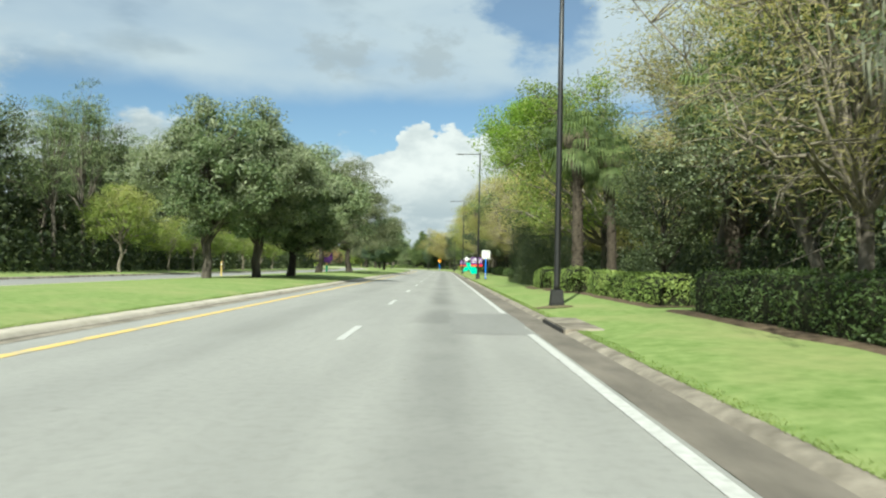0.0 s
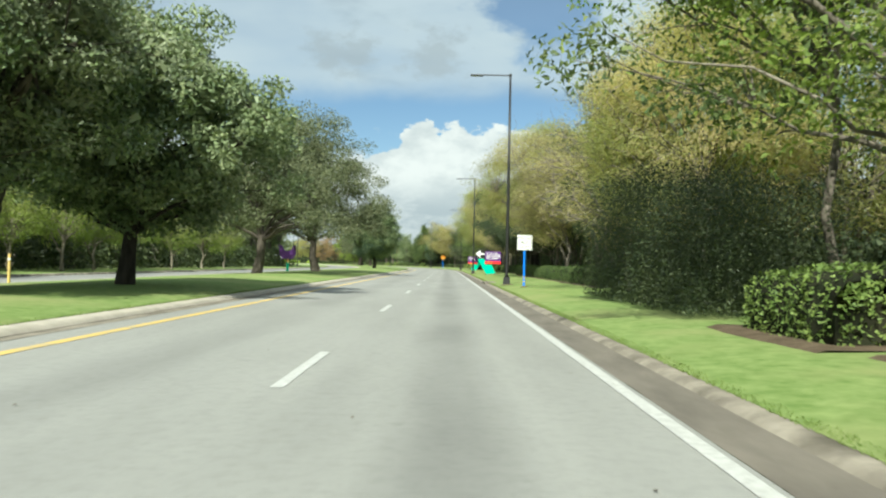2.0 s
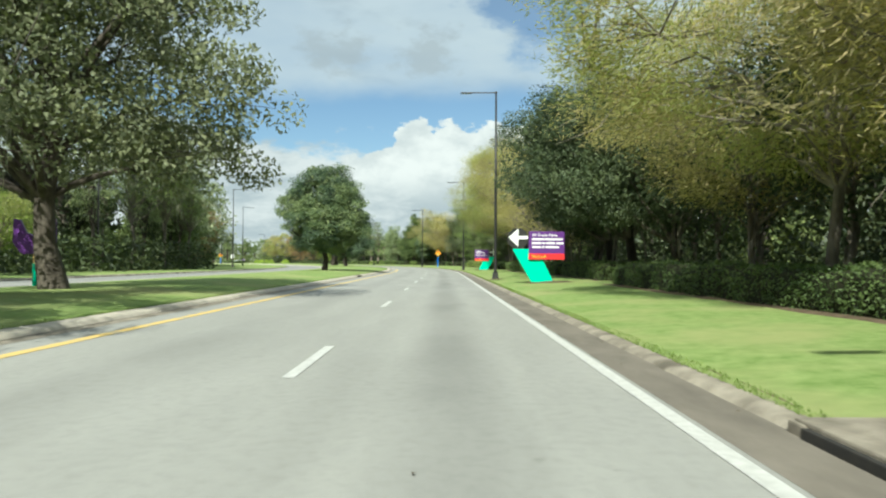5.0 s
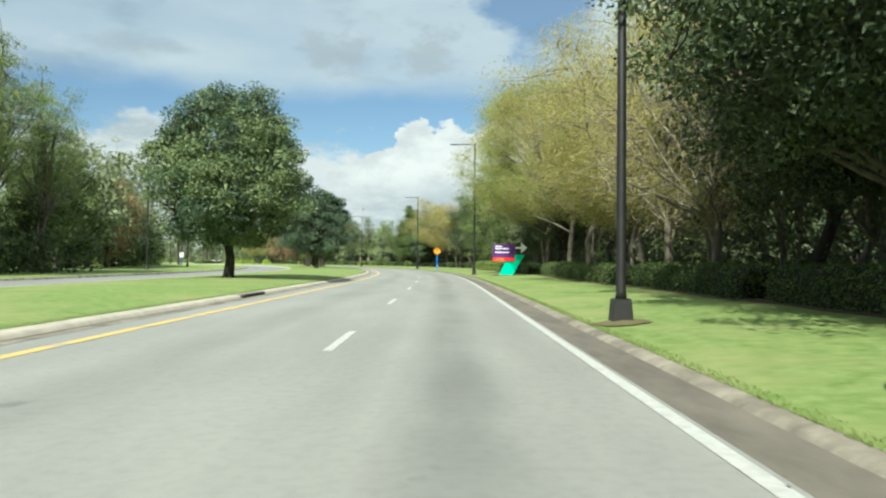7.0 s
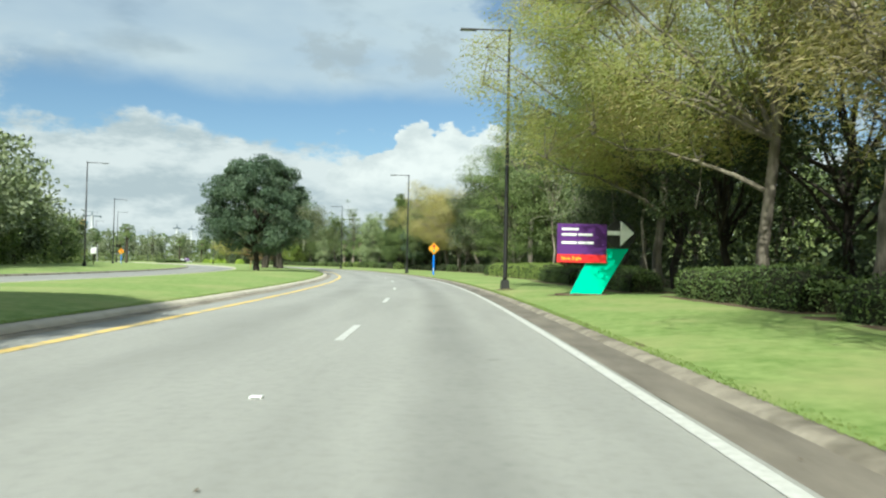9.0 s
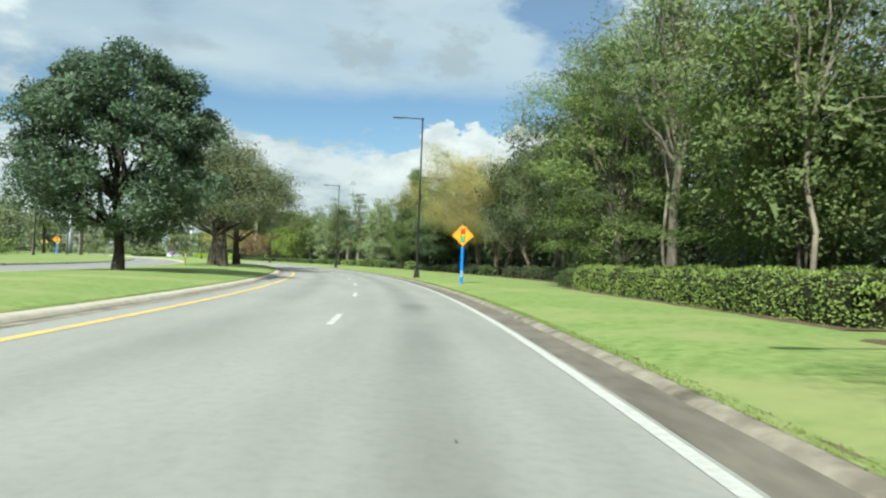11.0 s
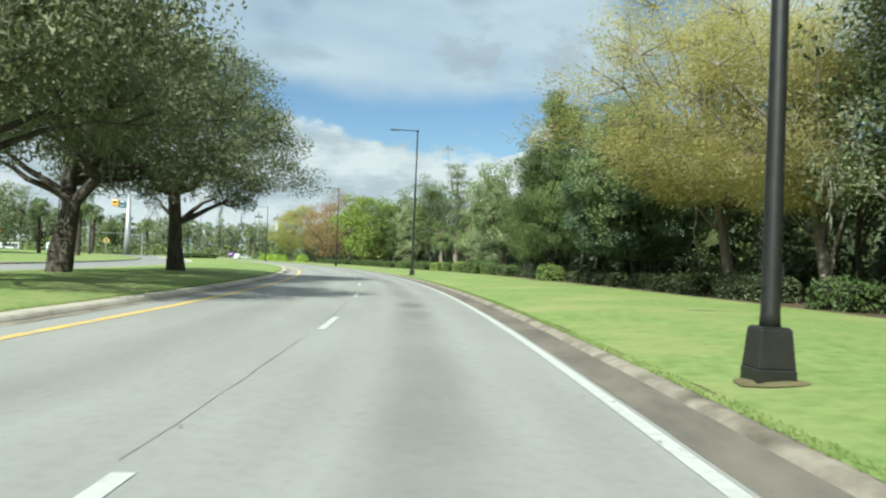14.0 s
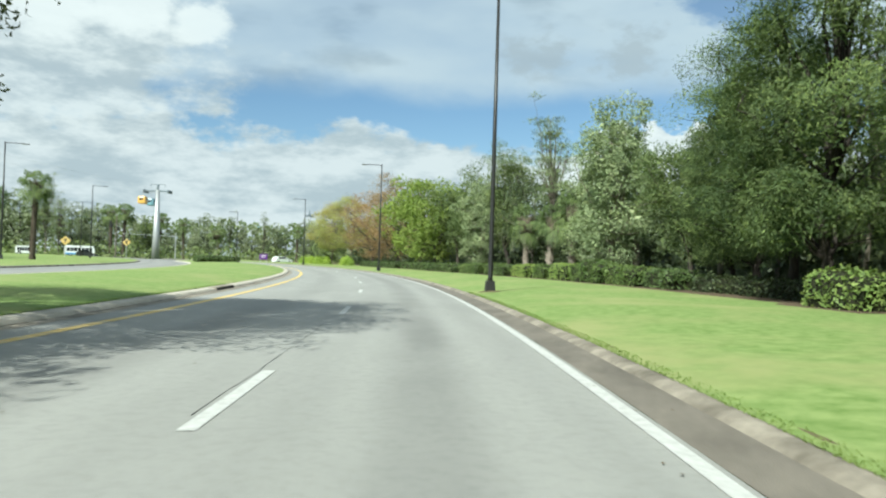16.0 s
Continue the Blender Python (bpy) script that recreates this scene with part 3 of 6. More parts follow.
# ---------------------------------------------------------------- trees


def tubes_np(lines, sides):
    """Tapered bars along polylines, as vertex and face rows."""
    V, F, base = [], [], 0
    ang = np.arange(sides) * 2 * math.pi / sides
    for pts, rad in lines:
        pts = np.asarray(pts, float)
        d = np.gradient(pts, axis=0)
        d /= np.linalg.norm(d, axis=1, keepdims=True) + 1e-9
        ref = np.where(np.abs(d[:, 2:3]) > 0.9, np.array([[1.0, 0, 0]]), np.array([[0, 0, 1.0]]))
        a = np.cross(d, ref)
        a /= np.linalg.norm(a, axis=1, keepdims=True) + 1e-9
        b = np.cross(d, a)
        ring = pts[:, None, :] + (a[:, None, :] * np.cos(ang)[None, :, None] + b[:, None, :] * np.sin(ang)[None, :, None]) * np.asarray(rad)[:, None, None]
        V.append(ring.reshape(-1, 3))
        n = len(pts)
        for i in range(n - 1):
            for k in range(sides):
                k2 = (k + 1) % sides
                F.append((base + i * sides + k, base + i * sides + k2, base + (i + 1) * sides + k2, base + (i + 1) * sides + k))
        base += n * sides
    return np.concatenate(V), np.array(F)


def leaves_np(rng, centres, normals, length, width, fold=0.12, droop=0.0, up=0.35, single=True, axis=None):
    """A leaf at each centre, as one pointed face or two folded ones, with scattered directions."""
    n = len(centres)
    a = rng.normal(size=(n, 3))
    a[:, 2] -= droop
    if axis is not None:
        a = a * 0.45 + axis
    a /= np.linalg.norm(a, axis=1, keepdims=True)
    nn = normals + rng.normal(scale=0.6, size=(n, 3)) + np.array([0, 0, up])
    b = np.cross(nn, a)
    b /= np.linalg.norm(b, axis=1, keepdims=True) + 1e-9
    nn = np.cross(a, b)
    L = length * rng.uniform(0.65, 1.3, (n, 1))
    W = width * rng.uniform(0.7, 1.25, (n, 1))
    if single:
        v = np.stack([centres - a * L * 0.5 + b * W * 0.5, centres - a * L * 0.5 - b * W * 0.5, centres + a * L * 0.5], 1)
        return v.reshape(-1, 3), np.arange(3 * n).reshape(-1, 3)
    v = np.empty((n, 4, 3))
    v[:, 0] = centres - a * L * 0.5
    v[:, 1] = centres + b * W * 0.5 + nn * W * fold
    v[:, 2] = centres + a * L * 0.5
    v[:, 3] = centres - b * W * 0.5 + nn * W * fold
    i = np.arange(n)[:, None] * 4
    f = np.concatenate([i + np.array([[0, 1, 2]]), i + np.array([[0, 2, 3]])])
    return v.reshape(-1, 3), f


def curve_to(rng, p0, p1, sag, n=6, jitter=0.06):
    t = np.linspace(0, 1, n)[:, None]
    p0, p1 = np.asarray(p0, float), np.asarray(p1, float)
    mid = (p0 + p1) / 2 + np.array([0, 0, sag])
    pts = (1 - t) ** 2 * p0 + 2 * t * (1 - t) * mid + t ** 2 * p1
    size = np.linalg.norm(p1 - p0)
    pts[1:-1] += rng.normal(scale=jitter * size * 0.35, size=(n - 2, 3))
    return pts


def make_tree(name, label, seed, height, radius, clear, leaf, bark, trunk_r=0.22, leaf_l=0.26, leaf_w=0.12, clumps=110, per=110, clump_r=0.75,
              shape="round", limbs=9, lean=0.25, flat=0.75, twigs=0, droop=0.0, fill=0.35, sides=7, moss=0, forks=1, fold=0.12, limb_parts=False, keep=1.0, spray=0.0, uneven=0.34, limb_bark=None, shift=(0.0, 0.0), leaf2=None, mix2=0.4, inner=0, tiers=0.0):
    """A tree at the origin: tapered trunk, limbs to the crown's parts, and a crown of leaf clumps with gaps."""
    rng = np.random.default_rng(seed)
    top = height
    lines, thin, limb_lines = [], [], []
    # clump places inside the crown's envelope
    mid_z, half = (top + clear) / 2, (top - clear) / 2
    targets = []
    tries = 0
    while len(targets) < clumps and tries < 20000:
        tries += 1
        u = rng.normal(size=3)
        u /= np.linalg.norm(u)
        r = rng.uniform(fill, 1.0) ** 0.5
        z = u[2] * r
        if shape == "egg":
            z = rng.uniform(-1, 1)
            a, r = rng.uniform(0, 2 * math.pi), rng.uniform(fill, 1.0) ** 0.5
            u = np.array([math.cos(a) * math.sqrt(1 - z * z), math.sin(a) * math.sqrt(1 - z * z), z])
            wid = float(np.interp(z, [-1, -0.85, -0.55, -0.15, 0.3, 0.7, 1.0], [0.35, 0.72, 0.97, 1.0, 0.86, 0.62, 0.34]))
            q = np.array([math.cos(a) * r * radius * wid, math.sin(a) * r * radius * wid, mid_z + z * half])
        elif shape == "spire":
            z = rng.uniform(-1, 1)
            a, r = rng.uniform(0, 2 * math.pi), rng.uniform(fill, 1.0) ** 0.5
            u = np.array([math.cos(a) * math.sqrt(1 - z * z), math.sin(a) * math.sqrt(1 - z * z), z])
            wid = float(np.interp(z, [-1, -0.5, 0.2, 0.7, 1.0], [0.85, 1.0, 0.78, 0.42, 0.06]))
            q = np.array([math.cos(a) * r * radius * wid, math.sin(a) * r * radius * wid, mid_z + z * half])
        elif shape == "dome":
            rho2 = (u[0] ** 2 + u[1] ** 2) * r * r
            zb = clear + 0.6 - 0.45 * rho2
            wid = 1.0 - 0.18 * abs(z)
            q = np.array([u[0] * r * radius * wid, u[1] * r * radius * wid, zb + (top - zb) * abs(z) * 0.98])
        elif shape == "tall":
            q = np.array([u[0] * r * radius * (0.75 + 0.35 * math.sin(3 * z + seed)), u[1] * r * radius * (0.75 + 0.35 * math.cos(2.4 * z + seed)), mid_z + z * half])
        else:
            wid = 1.0 if z < 0.1 else 1.0 - 0.25 * z
            q = np.array([u[0] * r * radius * wid, u[1] * r * radius * wid, mid_z + z * half])
        lump = noise.noise((u[0] * 1.7 + seed, u[1] * 1.7, u[2] * 1.7)) + 0.6 * noise.noise((u[0] * 4.1, u[1] * 4.1 + seed, u[2] * 4.1))
        grow = 1.0 - uneven * 0.35 + uneven * lump
        q[:2] *= grow
        if q[2] > mid_z:
            q[2] = mid_z + (q[2] - mid_z) * (min(grow, 1.0) if shape in ("egg", "spire") else grow)
        q[:2] += shift
        if tiers:
            q[2] = tiers * (round(q[2] / tiers + 0.25 * noise.noise((q[0] * 0.4, q[1] * 0.4, seed)))) + rng.normal(scale=0.22 * tiers) - 0.10 * math.hypot(q[0] - shift[0], q[1] - shift[1])
        bulge = 0.5 + 0.5 * noise.noise((q[0] * 0.33 + seed, q[1] * 0.33, q[2] * 0.33))
        if bulge < 0.30 and rng.random() < 0.75:
            continue
        targets.append(q)
    targets = np.array(targets)
    # trunk, forked where the tree has several stems
    lean_v = rng.normal(scale=lean, size=2)
    trunks = []
    for k in range(forks):
        off = rng.normal(scale=0.9, size=2) * (k > 0)
        ttop = np.array([lean_v[0] + off[0] * 1.6, lean_v[1] + off[1] * 1.6, clear + (top - clear) * 0.72])
        p0 = np.array([0.0, 0.0, -0.1])
        if k:
            p0 = np.array([off[0] * 0.12, off[1] * 0.12, 0.1])
        pts = curve_to(rng, p0, ttop, 0.0, 9, 0.018 if top > 16 else 0.045)
        rad = trunk_r * np.array([1.45, 1.02, 0.92, 0.84, 0.74, 0.62, 0.46, 0.3, 0.1]) * (1.0 if k == 0 else 0.75)
        lines.append((pts, rad))
        trunks.append(pts)
    # main limbs
    order = rng.permutation(len(targets))
    ends = []
    for j in order[:limbs * 2]:
        tr = trunks[rng.integers(len(trunks))]
        q = targets[j]
        zs = np.clip(clear * 0.75 + (q[2] - clear) * rng.uniform(0.15, 0.55), clear * 0.7, tr[-2][2])
        i = int(np.argmin(np.abs(tr[:, 2] - zs)))
        pts = curve_to(rng, tr[i], q, rng.uniform(-0.02, 0.12) * np.linalg.norm(q - tr[i]), 6)
        r0 = min(trunk_r * 0.5, 0.02 + 0.03 * np.linalg.norm(q - tr[i]))
        (limb_lines if limb_parts else lines).append((pts, np.linspace(r0, 0.02, 6)))
        ends.append(pts)
    allp = np.concatenate([e[1:] for e in ends])
    for j in order[limbs * 2:]:
        if rng.random() > keep:
            continue
        q = targets[j]
        d = np.linalg.norm(allp - q, axis=1) + 1.2 * np.maximum(0, allp[:, 2] - q[2])
        p0 = allp[int(np.argmin(d))]
        thin.append((curve_to(rng, p0, q, 0.05, 4, 0.1), np.array([0.032, 0.024, 0.016, 0.008])))
    for _ in range(twigs):
        src = targets[rng.integers(len(targets))]
        d = src - np.array([0, 0, mid_z - half * 0.4])
        d /= np.linalg.norm(d) + 1e-6
        q = src + (d + rng.normal(scale=0.7, size=3)) * rng.uniform(0.5, 1.3)
        thin.append((curve_to(rng, src - d * 0.5, q, 0.03, 4, 0.16), np.array([0.020, 0.015, 0.010, 0.005])))
    V, F = tubes_np(lines, sides)
    e = empty(name, label, "tree")
    part_mesh("trunk", mesh_np("trunk", V, F, bark, True), e)
    for line in limb_lines:
        V, F = tubes_np([line], 6)
        part_mesh("limb", mesh_np("limb", V, F, limb_bark or bark, True), e)
    V, F = tubes_np(thin, 4 if twigs else 3)
    tagged(part_mesh("twig", mesh_np("twig", V, F, BARK_PALE if twigs else bark), e), kind="stuff")
    # leaves
    if per:
        n = len(targets)
        cnt = np.maximum(8, (per * rng.uniform(0.55, 1.45, n)).astype(int))
        idx = np.repeat(np.arange(n), cnt)
        u = rng.normal(size=(len(idx), 3))
        u /= np.linalg.norm(u, axis=1, keepdims=True)
        rr = rng.uniform(0.15, 1.0, (len(idx), 1)) ** 0.45
        size = clump_r * rng.uniform(0.7, 1.35, n)[idx][:, None]
        c = targets[idx] + u * rr * size * np.array([1.15, 1.15, flat])
        c[:, 2] -= droop * 0.25 * rng.random(len(idx))
        axis = None
        if spray:
            out = targets * [1, 1, 0]
            out /= np.linalg.norm(out, axis=1, keepdims=True) + 1e-6
            out = out + rng.normal(scale=0.55, size=out.shape)
            out[:, 2] = rng.uniform(-0.7, 0.25, n)
            axis = (out / np.linalg.norm(out, axis=1, keepdims=True))[idx] * spray
            c = c + axis * rng.uniform(-0.5, 0.7, (len(idx), 1)) * clump_r
            face = targets - np.array([shift[0], shift[1], mid_z - half * 0.5])
            face /= np.linalg.norm(face, axis=1, keepdims=True) + 1e-6
            u = 0.4 * u + 1.1 * face[idx]
        first = np.ones(len(idx), dtype=bool)
        if leaf2:
            tone = np.array([noise.noise((q[0] * 0.23 + seed, q[1] * 0.23, q[2] * 0.3)) for q in targets]) + rng.normal(scale=0.12, size=n)
            first = (tone > np.quantile(tone, mix2))[idx] ^ (rng.random(len(idx)) < 0.12)
        for chosen, mt in ((first, leaf), (~first, leaf2)):
            if mt is None or not chosen.any():
                continue
            V, F = leaves_np(rng, c[chosen], u[chosen], leaf_l, leaf_w, fold, droop, axis=None if axis is None else axis[chosen])
            tagged(part_mesh("crown", mesh_np("crown", V, F, mt), e), kind="stuff")
        if inner:
            # older, larger leaves deep inside the clumps close the crown's heart
            idx = np.repeat(np.arange(n), inner)
            pull = targets[idx] + (np.array([shift[0], shift[1], mid_z]) - targets[idx]) * rng.uniform(0.08, 0.35, (len(idx), 1))
            u = rng.normal(size=(len(idx), 3))
            V, F = leaves_np(rng, pull + u * clump_r * 0.45, u, 0.30 if spray else leaf_l * 0.6 + 0.34, 0.09 if spray else max(leaf_w * 1.5, 0.20), fold, droop)
            tagged(part_mesh("inner_leaves", mesh_np("inner_leaves", V, F, leaf), e), kind="stuff")
    if moss:
        c, k = [], 0
        for j in order[:moss]:
            q = targets[j] - np.array([0, 0, clump_r * 0.6])
            m = 26
            c.append(q + np.stack([rng.normal(scale=0.10, size=m), rng.normal(scale=0.10, size=m), -rng.uniform(0, 1.5, m)], 1))
        c = np.concatenate(c)
        V, F = leaves_np(rng, c, np.tile([[1.0, 0, 0]], (len(c), 1)), 0.5, 0.035, 0.05, 6.0, 0.0)
        tagged(part_mesh("moss", mesh_np("moss", V, F, L_MOSS), e, "hanging grey moss"), kind="stuff")
    return e


def make_palm(name, label, seed, height, fronds=34, size=1.5, trunk_r=0.17, trunk_bark=None):
    """A sabal palm: ringed trunk with old leaf bases and a round head of fan fronds."""
    rng = np.random.default_rng(seed)
    e = empty(name, label, "palm tree")
    n = 26
    t = np.linspace(0, 1, n)
    bend = rng.normal(scale=0.35, size=2)
    pts = np.stack([bend[0] * t ** 2, bend[1] * t ** 2, t * height - 0.1], 1)
    rad = trunk_r * (1.25 - 0.35 * t) * (1 + 0.10 * np.where(np.arange(n) % 2, 1, -1))
    V, F = tubes_np([(pts, rad)], 9)
    part_mesh("trunk", mesh_np("trunk", V, F, trunk_bark or BARK_PALM, False), e)
    b = bmesh.new()
    for k in range(72):
        a, z = rng.uniform(0, 6.283), height * rng.uniform(0.22, 0.98)
        d = Vector((math.cos(a), math.sin(a), 0.75)).normalized()
        p = Vector((bend[0] * (z / height) ** 2, bend[1] * (z / height) ** 2, z)) + d * trunk_r * 0.6
        tube(b, [p, p + d * 0.2, p + d * 0.36 + Vector((0, 0, 0.05))], [0.05, 0.04, 0.015], 4)
    tagged(part("leaf_base", b, trunk_bark or BARK_PALM, e, "old split leaf bases"), kind="stuff")
    head = np.array([bend[0], bend[1], height - 0.1])
    stems, V, F, base = [], [], [], 0
    for k in range(fronds):
        a = k * 2.399 + rng.uniform(-0.2, 0.2)
        el = rng.uniform(-1.15, 1.15)
        d = np.array([math.cos(a) * math.cos(el), math.sin(a) * math.cos(el), math.sin(el)])
        ln = size * rng.uniform(0.75, 1.1)
        tip = head + d * ln * 0.8 - np.array([0, 0, 0.12])
        stems.append((curve_to(rng, head, tip, 0.12, 4, 0.02), np.array([0.022, 0.018, 0.014, 0.01])))
        side = np.cross(d, [0, 0, 1.0])
        side /= np.linalg.norm(side) + 1e-9
        upv = np.cross(side, d)
        for j in range(15):
            q = (j - 7) / 7 * 1.45
            dd = d * math.cos(q) + side * math.sin(q)
            dd = dd + upv * 0.12 * math.cos(q) - np.array([0, 0, 0.22])
            l2 = ln * 0.78 * (1 - 0.25 * abs(q) / 1.45)
            p1 = tip + dd * l2 * 0.62
            p2 = p1 + dd * l2 * 0.22 - np.array([0, 0, 0.62 * l2])
            w = np.cross(dd, upv)
            w = w / (np.linalg.norm(w) + 1e-9) * 0.035
            V += [tip, p1 - w, p1 + w, p2]
            F += [(base, base + 1, base + 2), (base + 1, base + 3, base + 2)]
            base += 4
    part_mesh("crown", mesh_np("crown", np.array(V), np.array(F), L_PALM), e)
    k = 420
    a, zz = rng.uniform(0, 6.283, k), rng.uniform(0.0, 1.5, k)
    c = head + np.stack([np.cos(a) * (0.25 + 0.28 * (1.5 - zz)), np.sin(a) * (0.25 + 0.28 * (1.5 - zz)), -zz * 0.9], 1)
    SV, SF = leaves_np(rng, c, np.stack([np.cos(a), np.sin(a), 0 * a], 1), 0.75, 0.05, 0.05, 5.0, 0.0)
    part_mesh("skirt", mesh_np("skirt", SV, SF, L_THATCH), e, "hanging dead grey-brown fronds")
    W, G = tubes_np(stems, 4)
    tagged(part_mesh("stem", mesh_np("stem", W, G, L_PALM), e), kind="stuff")
    return e


PROTO = {}


def place(kind, s, o, turn=0.0, scale=1.0, label="", group="", dz=0.0):
    """Puts a tree of a kind at a station and offset; the first one is the original, the rest are copies."""
    m = at(s, o, ground_z(o) + dz, turn)
    src = PROTO[kind]
    if not src.get("used"):
        src["used"] = True
        ob = src["ob"]
        ob.matrix_world = m
    else:
        ob = copy_thing(src["ob"], m)
    ob.scale = (scale, scale, scale)
    if label:
        tagged(ob, label)
    if group:
        tagged(ob, group=group)
    return ob


def define(kind, ob):
    PROTO[kind] = {"ob": ob}

# ---- tree kinds
define("magnolia_a", make_tree("magnolia_tree", "glossy grey-green magnolia standing on the grass median", 4, 10.6, 4.4, 2.3, L_OAK, BARK, 0.20, 0.17, 0.085, 190, 240, 0.72, limbs=12, uneven=0.8, forks=2, lean=0.5, limb_parts=True, leaf2=L_MAG, mix2=0.45, inner=14))
define("magnolia_b", make_tree("magnolia_tree", "wide dark green magnolia with low limbs on the grass median", 7, 9.9, 5.9, 2.0, L_MAG_PALE, BARK_DARK, 0.26, 0.21, 0.105, 260, 230, 0.80, limbs=12, limb_parts=True, leaf2=L_MAG, mix2=0.35, inner=12, uneven=0.5))
define("magnolia_cone", make_tree("magnolia_tree", "dense egg-shaped magnolia with glossy dark green leaves", 11, 10.6, 4.6, 2.0, L_MAG, BARK_DARK, 0.24, 0.18, 0.09, 300, 230, 0.70, shape="egg", limbs=12, fill=0.45, limb_parts=True, uneven=0.15, leaf2=L_MAG_DEEP, mix2=0.4, inner=20))
define("magnolia_dark", make_tree("magnolia_tree", "dark blue-green cone-shaped magnolia on the median", 15, 11.4, 5.7, 1.9, L_MAG_DEEP, BARK_DARK, 0.26, 0.20, 0.10, 270, 220, 0.72, shape="egg", limbs=12, fill=0.45, limb_parts=True, uneven=0.25, inner=20))
define("live_oak_a", make_tree("live_oak_tree", "grey-green live oak with spreading limbs on the median", 21, 13.2, 7.0, 2.8, L_LIVE, BARK, 0.30, 0.17, 0.10, 280, 195, 0.95, shape="dome", limbs=12, lean=0.5, droop=0.4, moss=26, uneven=0.55, limb_parts=True))
define("live_oak_b", make_tree("live_oak_tree", "grey-green live oak with low forked trunk on the median", 25, 11.6, 6.8, 3.4, L_LIVE, BARK, 0.33, 0.15, 0.09, 280, 165, 0.95, shape="dome", limbs=12, lean=0.6, droop=0.4, forks=2, uneven=0.55, moss=20, limb_parts=True))
define("live_oak_c", make_tree("live_oak_tree", "fine-leaved live oak leaning over the road", 27, 12.6, 6.3, 3.5, L_LIVE, BARK, 0.34, 0.125, 0.07, 270, 300, 0.95, shape="dome", limbs=12, lean=0.4, droop=0.2, moss=20, uneven=0.2, limb_parts=True))
define("maple", make_tree("maple_tree", "bright spring-green tree leaning out over the lawn", 31, 12.7, 4.3, 7.3, L_GREEN, BARK_LIMB, 0.12, 0.125, 0.08, 170, 260, 0.9, shape="round", limbs=10, keep=0.6, shift=(-3.0, 0.0), uneven=0.4, leaf2=L_LIME, mix2=0.3))
define("cypress_tan", make_tree("bald_cypress_tree", "feathery tan cypress with thin pale branches", 41, 14.0, 6.4, 3.3, L_TAN, BARK_LIMB, 0.15, 0.23, 0.040, 260, 180, 1.15, shape="round", limbs=10, twigs=36, lean=0.7, forks=2, flat=0.75, limb_parts=True, limb_bark=BARK_PALE, fill=0.65, spray=0.8, droop=0.5, leaf2=L_OLIVE, mix2=0.4, uneven=0.45))
define("cypress_dull", make_tree("bald_cypress_tree", "grey-tan cypress with bare grey branches", 43, 13.5, 6.0, 3.4, L_TAN_DULL, BARK_LIMB, 0.16, 0.26, 0.040, 230, 160, 1.1, shape="tall", limbs=14, twigs=160, lean=0.7, forks=2, flat=0.7, limb_parts=True, limb_bark=BARK_PALE, fill=0.6, spray=0.8, shift=(-1.6, 0.0), leaf2=L_TAN, mix2=0.35))
define("cypress_olive", make_tree("bald_cypress_tree", "feathery olive and yellow cypress beside the lawn", 47, 13.5, 6.0, 3.6, L_YELLOW, BARK_LIMB, 0.15, 0.22, 0.042, 270, 210, 0.95, shape="round", limbs=12, twigs=70, lean=0.7, flat=0.75, spray=0.8, droop=0.4, limb_parts=True, limb_bark=BARK_PALE, fill=0.85, shift=(-1.0, 0.0), leaf2=L_OLIVE, mix2=0.45, uneven=0.25))
define("cypress_tall", make_tree("bald_cypress_tree", "tall yellow-green cypress leaning over the kerb", 57, 17.0, 5.4, 4.6, L_YELLOW, BARK_LIMB, 0.19, 0.19, 0.042, 270, 260, 1.05, shape="round", limbs=12, twigs=60, lean=0.6, flat=0.7, spray=0.7, droop=0.4, limb_parts=True, limb_bark=BARK_PALE, fill=0.6, shift=(-2.6, 0.0), leaf2=L_OLIVE, mix2=0.35, uneven=0.4))
define("cypress_low", make_tree("young_cypress_tree", "bushy yellow-tan cypress with thin pale trunks behind the ivy", 63, 10.6, 4.2, 2.5, L_YELLOW, BARK_PALE, 0.10, 0.17, 0.036, 270, 280, 0.9, shape="egg", limbs=9, twigs=120, lean=0.5, forks=3, flat=0.8, spray=0.7, droop=0.3, limb_parts=True, fill=0.7, leaf2=L_TAN, mix2=0.5, uneven=0.3))
define("cypress_wide", make_tree("bald_cypress_tree", "broad olive-tan cypress overhanging the lawn", 49, 14.2, 6.8, 4.6, L_OLIVE, BARK_PALE, 0.22, 0.21, 0.040, 300, 225, 1.05, shape="egg", limbs=13, twigs=45, lean=0.5, forks=2, flat=0.7, limb_parts=True, limb_bark=BARK_PALE, fill=0.6, spray=0.8, droop=0.3, leaf2=L_TAN, mix2=0.35, uneven=0.8, shift=(-2.4, 0.0)))
define("bare", make_tree("bare_tree", "nearly leafless tree with tangled pale branches", 53, 12.0, 4.3, 1.8, L_TAN, BARK_LIMB, 0.17, 0.26, 0.03, 170, 60, 0.9, shape="tall", limbs=18, twigs=220, limb_parts=True, spray=0.7, limb_bark=BARK_PALE, lean=0.7, shift=(-1.0, 0.0), uneven=0.15))
define("dark_a", make_tree("broadleaf_tree", "dense dark green broadleaf tree in the roadside wood", 61, 12.5, 4.6, 2.6, L_DARK, BARK_DARK, 0.22, 0.20, 0.12, 120, 130, 0.95, limbs=9, keep=0.4, limb_parts=True))
